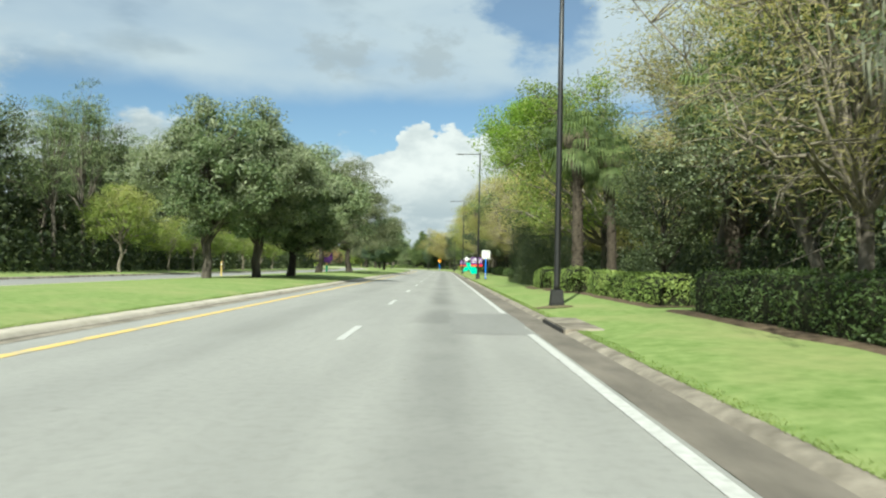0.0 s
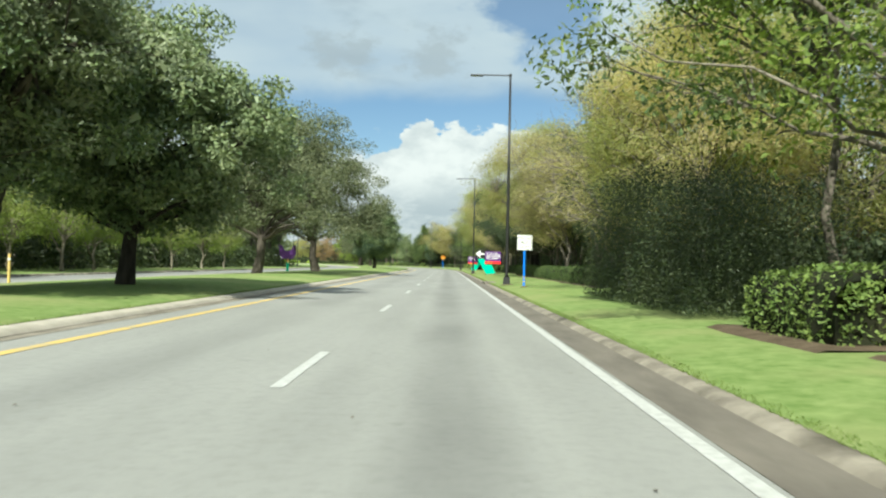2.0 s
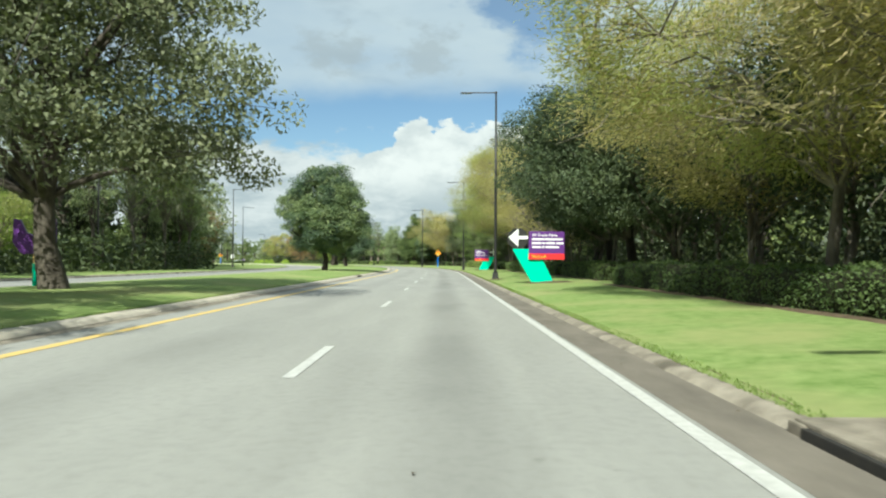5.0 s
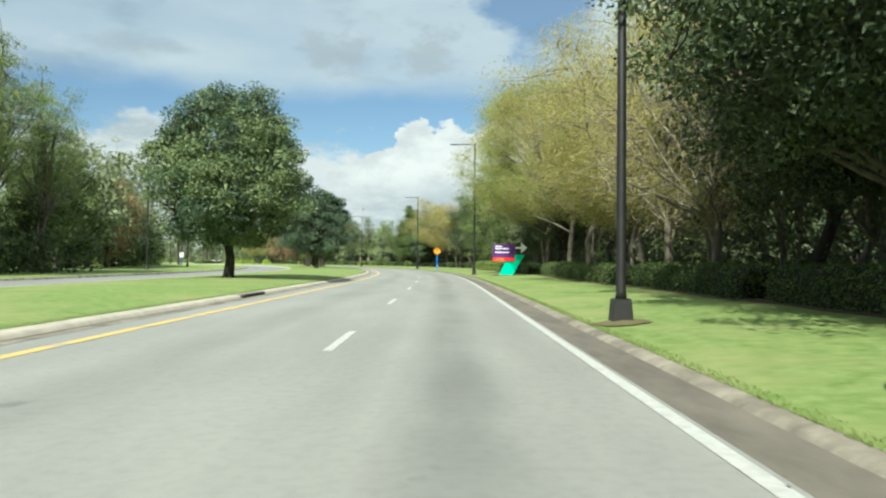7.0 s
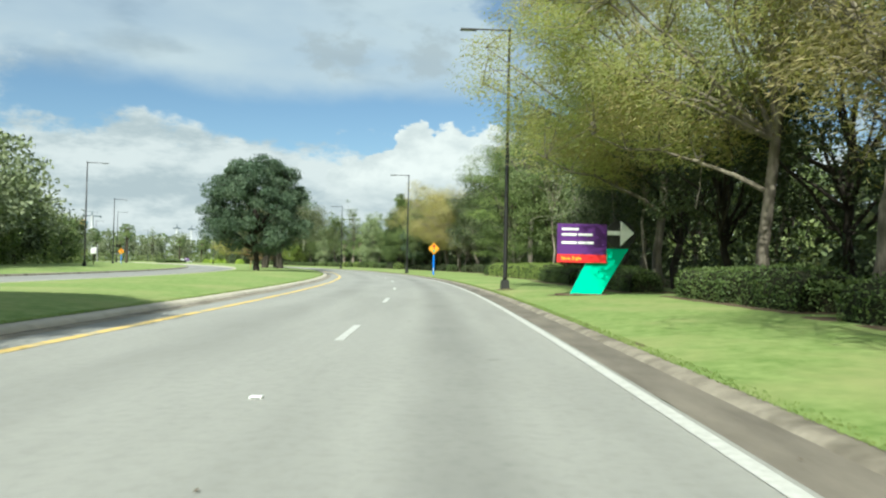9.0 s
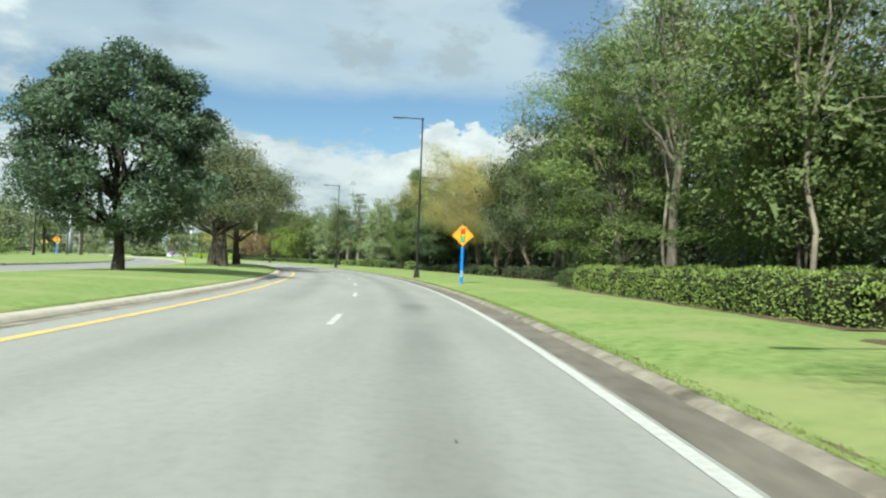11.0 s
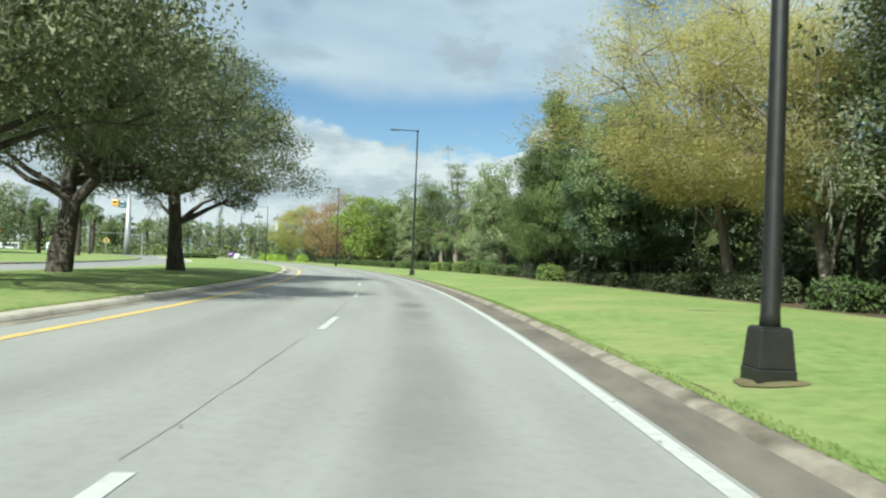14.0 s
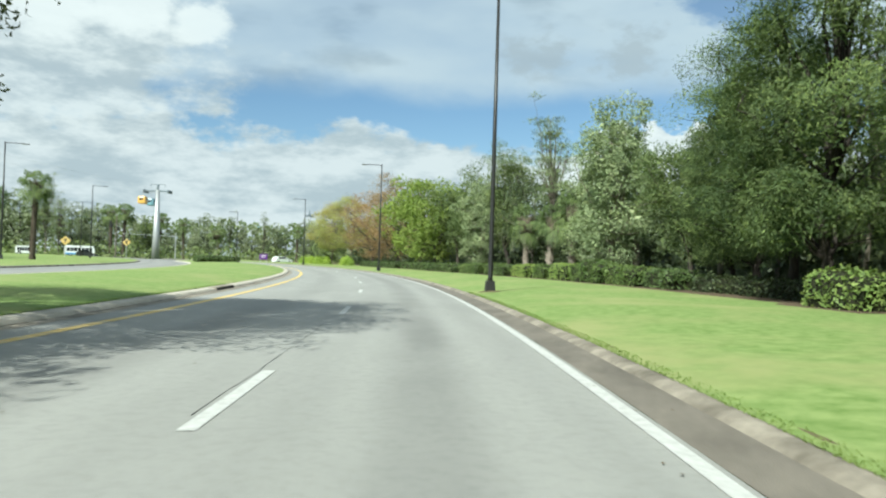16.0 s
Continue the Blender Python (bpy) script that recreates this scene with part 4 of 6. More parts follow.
define("dark_b", make_tree("broadleaf_tree", "tall dark green tree in the roadside wood", 67, 15.0, 4.3, 3.0, L_MID, BARK_DARK, 0.24, 0.20, 0.11, 210, 105, 1.0, shape="tall", limbs=9, moss=14, keep=0.4))
define("dark_big", make_tree("broadleaf_tree", "very large dark evergreen overhanging the lawn", 71, 13.2, 6.4, 2.4, L_DEEP, BARK_DARK, 0.30, 0.17, 0.09, 190, 250, 1.0, limbs=14, fill=0.4, keep=0.5, limb_parts=True, limb_bark=BARK_LIMB, shift=(-1.7, 0.0), uneven=0.45, inner=22))
define("mid", make_tree("broadleaf_tree", "mid-green leafy tree at the wood's edge", 73, 11.0, 4.2, 1.9, L_MID, BARK, 0.17, 0.17, 0.095, 160, 95, 0.85, limbs=9, keep=0.4, inner=10, uneven=0.6))
define("conifer", make_tree("conifer_tree", "feathery bright green conifer with layered drooping boughs", 79, 15.0, 5.2, 1.4, L_CONIFER, BARK_LIMB, 0.20, 0.22, 0.042, 210, 225, 0.95, shape="egg", limbs=12, flat=0.42, fill=0.4, keep=0.4, spray=0.8, uneven=0.6, tiers=1.25, inner=8, leaf2=L_CONIFER_DARK, mix2=0.3))
define("conifer_dark", make_tree("conifer_tree", "broad dark green conifer with drooping feathery boughs", 83, 15.0, 4.9, 2.4, L_CONIFER_DARK, BARK_DARK, 0.22, 0.20, 0.044, 210, 220, 0.9, shape="egg", limbs=12, flat=0.6, fill=0.45, keep=0.4, spray=0.6, droop=0.6, uneven=0.6, inner=10, leaf2=L_CONIFER, mix2=0.2))
define("conifer_slim", make_tree("conifer_tree", "slim dark green conifer with a pointed top", 87, 13.6, 2.9, 2.0, L_CONIFER_DARK, BARK_DARK, 0.16, 0.20, 0.044, 170, 260, 0.75, shape="spire", limbs=9, flat=0.6, fill=0.45, keep=0.4, spray=0.6, droop=0.3, uneven=0.35, inner=10, leaf2=L_CONIFER, mix2=0.3))
define("silver", make_tree("magnolia_tree", "upright magnolia with silvery leaf undersides", 83, 10.5, 2.7, 1.2, L_MAG_PALE, BARK_PALE, 0.12, 0.15, 0.085, 170, 130, 0.62, shape="egg", limbs=9, keep=0.6, uneven=0.7, inner=6))
define("pine", make_tree("pine_tree", "tall pine with bare trunk and clumped high crown", 91, 17.5, 4.1, 6.5, L_PINE, BARK_LIMB, 0.20, 0.38, 0.062, 90, 60, 0.95, shape="tall", limbs=12, flat=0.42, keep=0.6, spray=0.5, uneven=0.6, tiers=1.3))
define("pine_b", make_tree("pine_tree", "tall slim pine with ragged dark crown", 97, 19.5, 3.5, 4.5, L_PINE, BARK, 0.18, 0.40, 0.068, 95, 52, 0.95, shape="tall", limbs=12, flat=0.42, keep=0.5, spray=0.5, uneven=0.6))
define("pine_full", make_tree("pine_tree", "tall feathery pine with a wide open crown against the sky", 95, 19.0, 5.6, 7.0, L_PINE, BARK_LIMB, 0.15, 0.30, 0.048, 150, 115, 1.1, shape="round", limbs=13, flat=0.5, keep=0.7, spray=0.5, uneven=0.8, leaf2=L_CONIFER, mix2=0.4))
define("wood_dark", make_tree("broadleaf_tree", "tall dark evergreen tree crowding the wood's edge", 199, 13.5, 4.6, 3.4, L_DARK, BARK_LIMB, 0.17, 0.14, 0.075, 190, 125, 0.9, shape="egg", limbs=9, keep=0.4, inner=14, uneven=0.7, leaf2=L_MID, mix2=0.25))
define("small_yellow", make_tree("young_cypress_tree", "small thin yellow-green tree on the far verge", 101, 6.2, 2.8, 1.6, L_YELLOW, BARK_PALE, 0.11, 0.24, 0.05, 120, 90, 0.65, limbs=9, twigs=20, leaf2=L_LIME, mix2=0.6))
define("far", make_tree("broadleaf_tree", "distant mid-green tree behind the junction", 107, 10.5, 4.8, 0.3, L_MID, BARK_DARK, 0.2, 0.6, 0.36, 100, 18, 1.0, limbs=5, keep=0.2, uneven=0.6))
define("far_dark", make_tree("broadleaf_tree", "distant dark green tree in the wood behind", 109, 12.0, 4.6, 0.6, L_DARK, BARK_DARK, 0.2, 0.6, 0.36, 100, 15, 1.1, limbs=5, keep=0.2, uneven=0.6))
# Pale L_OAK leaves put the haze of distance into the crown colour.
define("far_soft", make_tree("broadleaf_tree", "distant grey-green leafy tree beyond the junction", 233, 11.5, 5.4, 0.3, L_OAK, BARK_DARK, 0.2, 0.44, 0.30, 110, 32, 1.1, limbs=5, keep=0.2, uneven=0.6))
define("dark_mid", make_tree("broadleaf_tree", "dark green tree inside the roadside wood", 211, 12.0, 4.6, 2.6, L_DEEP, BARK_LIMB, 0.14, 0.28, 0.165, 130, 40, 1.05, limbs=7, keep=0.4, lean=0.6))
define("slender", make_tree("slender_tree", "thin grey tree trunk in the shade of the wood", 217, 11.0, 1.9, 6.0, L_MID, BARK_PALE, 0.085, 0.22, 0.12, 26, 22, 0.8, limbs=5, keep=1.0, lean=0.5, sides=6))
define("grey_oak", make_tree("oak_tree", "dull grey-green oak with tangled pale branches", 223, 12.5, 5.8, 2.8, L_OAK, BARK_LIMB, 0.20, 0.15, 0.078, 200, 105, 0.95, shape="tall", limbs=14, twigs=160, limb_parts=True, moss=16, spray=0.5, leaf2=L_MID, mix2=0.45, uneven=0.5))
define("oak_dark", make_tree("oak_tree", "green and yellow leaved oak behind the palms", 229, 11.6, 4.9, 3.4, L_LIME, BARK_LIMB, 0.22, 0.15, 0.08, 150, 150, 0.85, shape="egg", limbs=9, twigs=40, limb_parts=True, uneven=0.5, leaf2=L_MID, mix2=0.5, shift=(-2.2, 0.0)))
define("rusty", make_tree("deciduous_tree", "rusty brown autumn tree beyond the bend", 113, 13.5, 6.4, 1.2, L_RED, BARK, 0.2, 0.4, 0.09, 170, 50, 1.1, limbs=9, twigs=40, spray=0.4))
define("lime", make_tree("maple_tree", "vivid green round tree beyond the bend", 127, 12.0, 5.4, 1.0, L_LIME, BARK, 0.2, 0.34, 0.2, 160, 50, 1.0, limbs=9))
define("palm", make_palm("sabal_palm", "sabal palm with rough trunk and fan fronds", 131, 7.5, 44, 1.42, 0.235, BARK_PALM_DARK))
define("palm_short", make_palm("sabal_palm", "short sabal palm with pale ringed trunk", 137, 4.6, 30, 1.35, 0.2))

# ---- trees of the median
place("magnolia_a", 45.1, -14.1, 20, 1.0, group="median trees")
place("magnolia_a", 49.6, -12.2, 150, 1.05, group="median trees")
place("magnolia_b", 56.2, -11.3, 40, 1.0, group="median trees")
place("live_oak_a", 85.6, -14.1, 10, 1.0, group="median trees")
place("live_oak_a", 102.4, -12.6, 200, 1.15, group="median trees")
place("magnolia_cone", 155.0, -12.1, 0, 1.0, group="median trees")
place("magnolia_dark", 226.0, -13.9, 200, 1.0, group="median trees")
place("live_oak_b", 255.5, -11.9, 30, 1.1, group="median trees")
place("live_oak_b", 267.2, -13.7, 160, 1.1, group="median trees")
place("live_oak_c", 277.0, -11.4, 265, 1.08, group="median trees")

# ---- the wood along the lawn: kind, station, offset, turn, size
RIGHT = [
    ("grey_oak", -4, 10, 60, 1.00), ("dark_a", 4, 12, 0, 1.00), ("grey_oak", 9, 8.6, 20, 0.9), ("bare", 15.0, 8.6, 30, 0.92), ("dark_mid", 17, 13.5, 0, 0.80), ("grey_oak", 17.0, 10.2, 200, 0.9),
    ("cypress_dull", 30.0, 10.8, 200, 1.1), ("palm", 24.8, 9.5, 100, 0.95), ("dark_a", 25.2, 7.3, 80, 0.44), ("grey_oak", 22, 10.6, 300, 0.95), ("dark_mid", 30, 12.8, 60, 0.80), ("dark_mid", 33, 15, 120, 0.80), ("bare", 31, 12.4, 20, 0.98),
    ("palm", 36.0, 6.4, 10, 1.0), ("palm", 37.2, 8.3, 130, 0.88), ("dark_mid", 40, 12.2, 100, 0.80), ("oak_dark", 42.0, 9.2, 0, 1.0), ("maple", 46.2, 8.3, 0, 0.92),
    ("cypress_low", 60.5, 10.2, 20, 1.10), ("cypress_low", 58.5, 15.0, 140, 1.15), ("cypress_low", 66.5, 11.6, 250, 1.2), ("dark_mid", 62, 19, 10, 0.80), ("bare", 63.5, 8.0, -15, 0.9), ("dark_mid", 66, 16.5, 10, 0.72),
    ("dark_mid", 69, 11.6, 40, 0.72), ("dark_mid", 76, 12.4, 80, 0.80), ("bare", 69.5, 10.2, 10, 1.0), ("bare", 74.5, 10.4, 120, 1.0), ("wood_dark", 79.0, 10.8, 25, 0.95), ("wood_dark", 85.5, 11.2, 125, 0.88), ("dark_mid", 84, 12.2, 250, 0.76),
    ("cypress_dull", 90.5, 9.6, -20, 0.95), ("dark_mid", 92, 12.2, 130, 0.80), ("cypress_olive", 97, 9.6, -20, 1.00), ("dark_mid", 100, 11.8, 300, 0.80),
    ("dark_mid", 108, 12.4, 20, 0.80), ("cypress_tan", 106.5, 11.4, 300, 0.90), ("dark_mid", 114, 13, 80, 0.76), ("dark_mid", 122, 14.5, 200, 0.88),
    ("dark_big", 129.5, 11.0, 0, 1.00), ("dark_big", 122.5, 10.7, 0, 0.97), ("dark_big", 118.2, 12.0, 0, 0.85), ("wood_dark", 133.5, 11.5, 120, 0.7), ("dark_a", 136.5, 12.0, 50, 1.00), ("dark_mid", 141, 12.6, 20, 0.80), ("bare", 140.5, 10.0, 0, 1.02), ("cypress_tan", 150.5, 9.6, 200, 1.08),
    ("dark_mid", 148, 12.6, 90, 0.76), ("bare", 145.5, 9.6, 170, 1.08), ("dark_mid", 156, 12.8, 170, 0.80), ("cypress_tan", 157.0, 10.6, 10, 0.88),
    ("cypress_dull", 165.5, 10.0, 190, 1.1), ("cypress_tall", 171.0, 9.9, -30, 0.98), ("dark_a", 172.5, 13.4, 290, 0.82), ("dark_mid", 163, 13.5, 250, 0.85), ("dark_a", 176, 10.8, 200, 0.72),
    ("cypress_tall", 181.0, 9.9, 10, 1.0), ("dark_a", 183, 11.5, 10, 0.85), ("wood_dark", 188.5, 10.4, 10, 0.62), ("wood_dark", 194, 12.5, 130, 0.85), ("dark_mid", 187, 14, 10, 0.80),
    ("grey_oak", 199, 12.2, 60, 0.95), ("mid", 206, 11.0, 60, 0.92), ("dark_mid", 201, 15, 60, 0.88), ("pine", 216.6, 11.7, 30, 1.05), ("pine_full", 226.5, 15.0, 30, 0.95), ("conifer", 208.5, 12.6, 160, 1.05), ("dark_mid", 212, 16, 150, 0.88),
    ("conifer", 223.5, 11.8, 150, 1.02), ("dark_mid", 220, 16.5, 90, 0.87), ("wood_dark", 230.0, 13.2, 40, 1.0), ("dark_mid", 226, 17.5, 230, 0.88), ("pine_full", 241.0, 15.6, 300, 1.0), ("dark_mid", 234, 17, 300, 0.85),
    ("wood_dark", 235.5, 14.8, 80, 0.8), ("wood_dark", 242.0, 15.2, 80, 0.92), ("dark_mid", 241, 18, 310, 0.9), ("grey_oak", 246.5, 15.8, 210, 0.98), ("pine_b", 250, 18, 20, 0.72), ("wood_dark", 252, 15.4, 20, 1.0),
    ("dark_mid", 252, 18.5, 30, 0.88), ("dark_mid", 257, 16.5, 80, 1.0), ("grey_oak", 257, 15.2, 120, 0.98), ("dark_mid", 264, 18, 80, 0.9), ("cypress_wide", 262, 15.2, 10, 0.82), ("cypress_wide", 270.5, 15.8, 20, 1.05),
    ("dark_mid", 272, 18.5, 20, 0.9), ("magnolia_cone", 279.5, 14.6, 20, 0.98), ("dark_mid", 280, 16, 120, 0.9), ("conifer_slim", 291.6, 13.5, 70, 1.10),
    ("conifer_dark", 285.2, 14.8, 200, 0.84), ("conifer_dark", 288.0, 18.0, 200, 1.0), ("conifer_dark", 297.5, 15.6, 20, 0.86), ("conifer_slim", 302.5, 15.6, 110, 0.75), ("conifer_dark", 301, 16.2, 110, 0.8), ("mid", 308, 16.2, 30, 0.85), ("dark_mid", 305, 19.5, 0, 0.77), ("silver", 316.5, 15.2, 40, 1.22),
    ("palm_short", 318, 17.2, 0, 1.15), ("silver", 324.5, 17.3, 100, 1.15), ("pine", 333, 16.0, 100, 0.9), ("palm_short", 326, 15.4, 60, 1.21), ("dark_mid", 326, 19, 80, 0.87), ("palm_short", 331, 15.2, 90, 1.09),
    ("dark_mid", 333, 19, 40, 0.74), ("palm_short", 337, 15, 20, 1.15), ("dark_mid", 341, 17, 0, 0.92), ("dark_b", 348, 16.5, 100, 0.92), ("silver", 351, 14.5, 10, 1.02),
    ("mid", 356, 16, 220, 1.15), ("mid", 364, 15.5, 60, 1.15), ("lime", 367, 13.2, 0, 1.1), ("lime", 374, 13, 100, 1.15), ("rusty", 387, 13.2, 0, 1.15),
    ("rusty", 397, 12.2, 120, 1.03), ("cypress_olive", 408, 11.2, 0, 0.92), ("cypress_olive", 417, 10.2, 90, 0.86), ("far", 430, 14, 0, 0.92),
]
for kind, s, o, turn, size in RIGHT:
    place(kind, s, o, turn, size)
rng = np.random.default_rng(55)
for s in np.arange(2, 312, 5.5):
    if not 44 < s < 58:
        place("slender", s + rng.uniform(-2, 2), (10.4 if s < 225 else 15.5) + rng.uniform(-0.6, 4.5), rng.uniform(0, 360), rng.uniform(0.8, 1.15))
rng = np.random.default_rng(5)
for s in np.arange(-20, 440, 13.0):
    place("far_dark" if rng.random() < 0.7 else "far", s + rng.uniform(-2, 2), (20 if s < 230 else 24.5) + rng.uniform(-2, 3), rng.uniform(0, 360), rng.uniform(0.8, 1.1))

# ---- the wood beyond the opposite carriageway
for k, s in enumerate(np.arange(20, 176, 6.0)):
    place("pine" if k % 3 else "pine_b", s + rng.uniform(-1.5, 1.5), -35 + rng.uniform(-6, 3), rng.uniform(0, 360), rng.uniform(0.82, 1.0))
for s, o, k, z in ((58, -36, "wood_dark", 1.1), (70, -37, "pine_full", 0.9), (80, -36, "wood_dark", 1.15), (92, -37, "pine_full", 0.92), (104, -36.5, "wood_dark", 1.1), (150, -33.5, "pine_b", 1.0), (157, -32.5, "pine_full", 0.85), (161, -34, "pine_b", 1.08), (165.5, -32.0, "pine_full", 0.90), (170, -33.5, "pine", 1.12), (174, -31.6, "pine_full", 0.80), (178, -34, "pine_b", 0.95), (182, -36, "mid", 0.9)):
    place(k, s, o, s * 31, z)
for s in np.arange(20, 186, 5.5):
    place("far_dark" if rng.random() < 0.6 else "far", s + rng.uniform(-2, 2), -38 + rng.uniform(-4, 3), rng.uniform(0, 360), rng.uniform(0.6, 0.85))
for s, o, z in ((66, -28.2, 1.3), (79, -28.6, 0.95), (90, -28.2, 1.0), (84.5, -27.9, 1.15), (97, -28.2, 1.1), (108, -28.6, 1.05), (117, -28.3, 1.1), (126, -28.4, 0.9)):
    place("small_yellow", s, o, s * 7, z)
for s in np.arange(190, 330, 7.0):
    place("far" if rng.random() < 0.6 else "far_dark", s + rng.uniform(-2, 2), -46 + rng.uniform(-6, 4), rng.uniform(0, 360), rng.uniform(0.6, 0.85))
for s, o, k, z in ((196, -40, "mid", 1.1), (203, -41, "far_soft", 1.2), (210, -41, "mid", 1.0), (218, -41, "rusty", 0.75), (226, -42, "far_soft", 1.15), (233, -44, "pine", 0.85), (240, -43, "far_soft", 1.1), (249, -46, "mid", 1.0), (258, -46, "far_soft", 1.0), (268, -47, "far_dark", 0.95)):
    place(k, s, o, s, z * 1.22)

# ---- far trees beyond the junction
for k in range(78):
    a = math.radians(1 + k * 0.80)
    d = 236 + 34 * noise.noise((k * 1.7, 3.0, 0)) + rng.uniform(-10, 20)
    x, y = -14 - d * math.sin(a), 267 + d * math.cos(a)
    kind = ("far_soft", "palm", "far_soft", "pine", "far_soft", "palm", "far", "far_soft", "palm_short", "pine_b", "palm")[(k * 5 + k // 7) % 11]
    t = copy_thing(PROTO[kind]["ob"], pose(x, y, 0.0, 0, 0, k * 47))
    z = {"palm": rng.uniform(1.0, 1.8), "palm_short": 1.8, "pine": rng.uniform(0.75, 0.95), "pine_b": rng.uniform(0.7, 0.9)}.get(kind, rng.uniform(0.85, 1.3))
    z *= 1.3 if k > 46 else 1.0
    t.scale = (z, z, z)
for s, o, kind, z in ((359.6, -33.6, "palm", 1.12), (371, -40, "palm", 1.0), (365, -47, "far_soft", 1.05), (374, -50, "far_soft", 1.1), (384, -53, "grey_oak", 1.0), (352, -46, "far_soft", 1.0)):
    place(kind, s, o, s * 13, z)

# ---- hedges


def hedge(s0, s1, o, depth, height, mat, label, seed, dense=1.0, leaf=0.12):
    """A clipped hedge along the road: a near-black inner mass with shade in its colour, under a close skin of small
    leaves.
    """
    rng = np.random.default_rng(seed)
    e = empty("clipped_hedge", label, "hedge", "hedges along the lawn")
    sm = (s0 + s1) / 2
    base = at(sm, o, ground_z(o))
    e.matrix_world = base
    inv = base.inverted()
    n = max(4, int((s1 - s0) / 0.4))
    prof = [(-0.5, 0.0), (-0.5, 0.75), (-0.38, 0.96), (0.0, 1.0), (0.38, 0.96), (0.5, 0.75), (0.5, 0.0)]
    V = []
    for i in range(n + 1):
        s = s0 + (s1 - s0) * i / n
        endf = 0.86 if i in (0, n) else 1.0
        for j, (a, b) in enumerate(prof):
            w = 1 + 0.24 * noise.noise((s * 0.8, j * 0.9, seed))
            hh = 1 + 0.20 * noise.noise((s * 0.5, 7.7, seed)) + 0.10 * noise.noise((s * 1.7, j * 2.1, seed))
            V.append(inv @ P(s, o + a * depth * 0.88 * w * endf, ground_z(o) + b * height * 0.93 * hh * endf))
    m = len(prof)
    F = [(i * m + j, i * m + j + 1, (i + 1) * m + j + 1, (i + 1) * m + j) for i in range(n) for j in range(m - 1)]
    for r in (0, n * m):
        F += [(r, r + 1, r + 2, r + 3), (r, r + 3, r + 4, r + 6), (r + 4, r + 5, r + 6, r + 3)]
    V = np.array([tuple(v) for v in V])
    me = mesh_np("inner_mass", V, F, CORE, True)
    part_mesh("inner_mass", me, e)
    # leaves over the skin and the two ends
    Vr = V.reshape(n + 1, m, 3)
    cnt = int((s1 - s0) * (depth + 2 * height) * 165 * dense)
    i = rng.integers(0, n, cnt)
    j = rng.integers(0, m - 1, cnt)
    wgt = np.array([0.75, 0.25, 0.42, 0.42, 0.25, 0.75])
    j = rng.choice(m - 1, cnt, p=wgt / wgt.sum())
    u, v = rng.random((cnt, 1)), rng.random((cnt, 1))
    a, b, c, d = Vr[i, j], Vr[i, j + 1], Vr[i + 1, j + 1], Vr[i + 1, j]
    pts = a * (1 - u) * (1 - v) + b * u * (1 - v) + c * u * v + d * (1 - u) * v
    nrm = np.cross(b - a, d - a)
    nrm /= np.linalg.norm(nrm, axis=1, keepdims=True) + 1e-9
    nrm *= np.sign(np.sum(nrm * (pts - pts.mean(axis=0) * [1, 0, 1]), axis=1, keepdims=True) + 1e-9)
    pts = pts + nrm * rng.uniform(-0.05, 0.13, (cnt, 1))
    k = int(depth * height * 300 * dense)
    for row in (Vr[0], Vr[n]):
        ia, wa = rng.integers(0, m, k), rng.random((k, 1))
        edge = row[ia] * wa + row[(ia + 1) % m] * (1 - wa)
        q = row.mean(axis=0) + (edge - row.mean(axis=0)) * rng.random((k, 1)) ** 0.5
        q[:, 1] += rng.normal(scale=0.08, size=k)
        pts = np.concatenate([pts, q])
        nrm = np.concatenate([nrm, np.tile([[0, 1.0 if row is Vr[n] else -1.0, 0]], (k, 1))])
    LV, LF = leaves_np(rng, pts, nrm, leaf, leaf * 0.6, 0.15)
    part_mesh("foliage", mesh_np("foliage", LV, LF, mat), e)
    return e


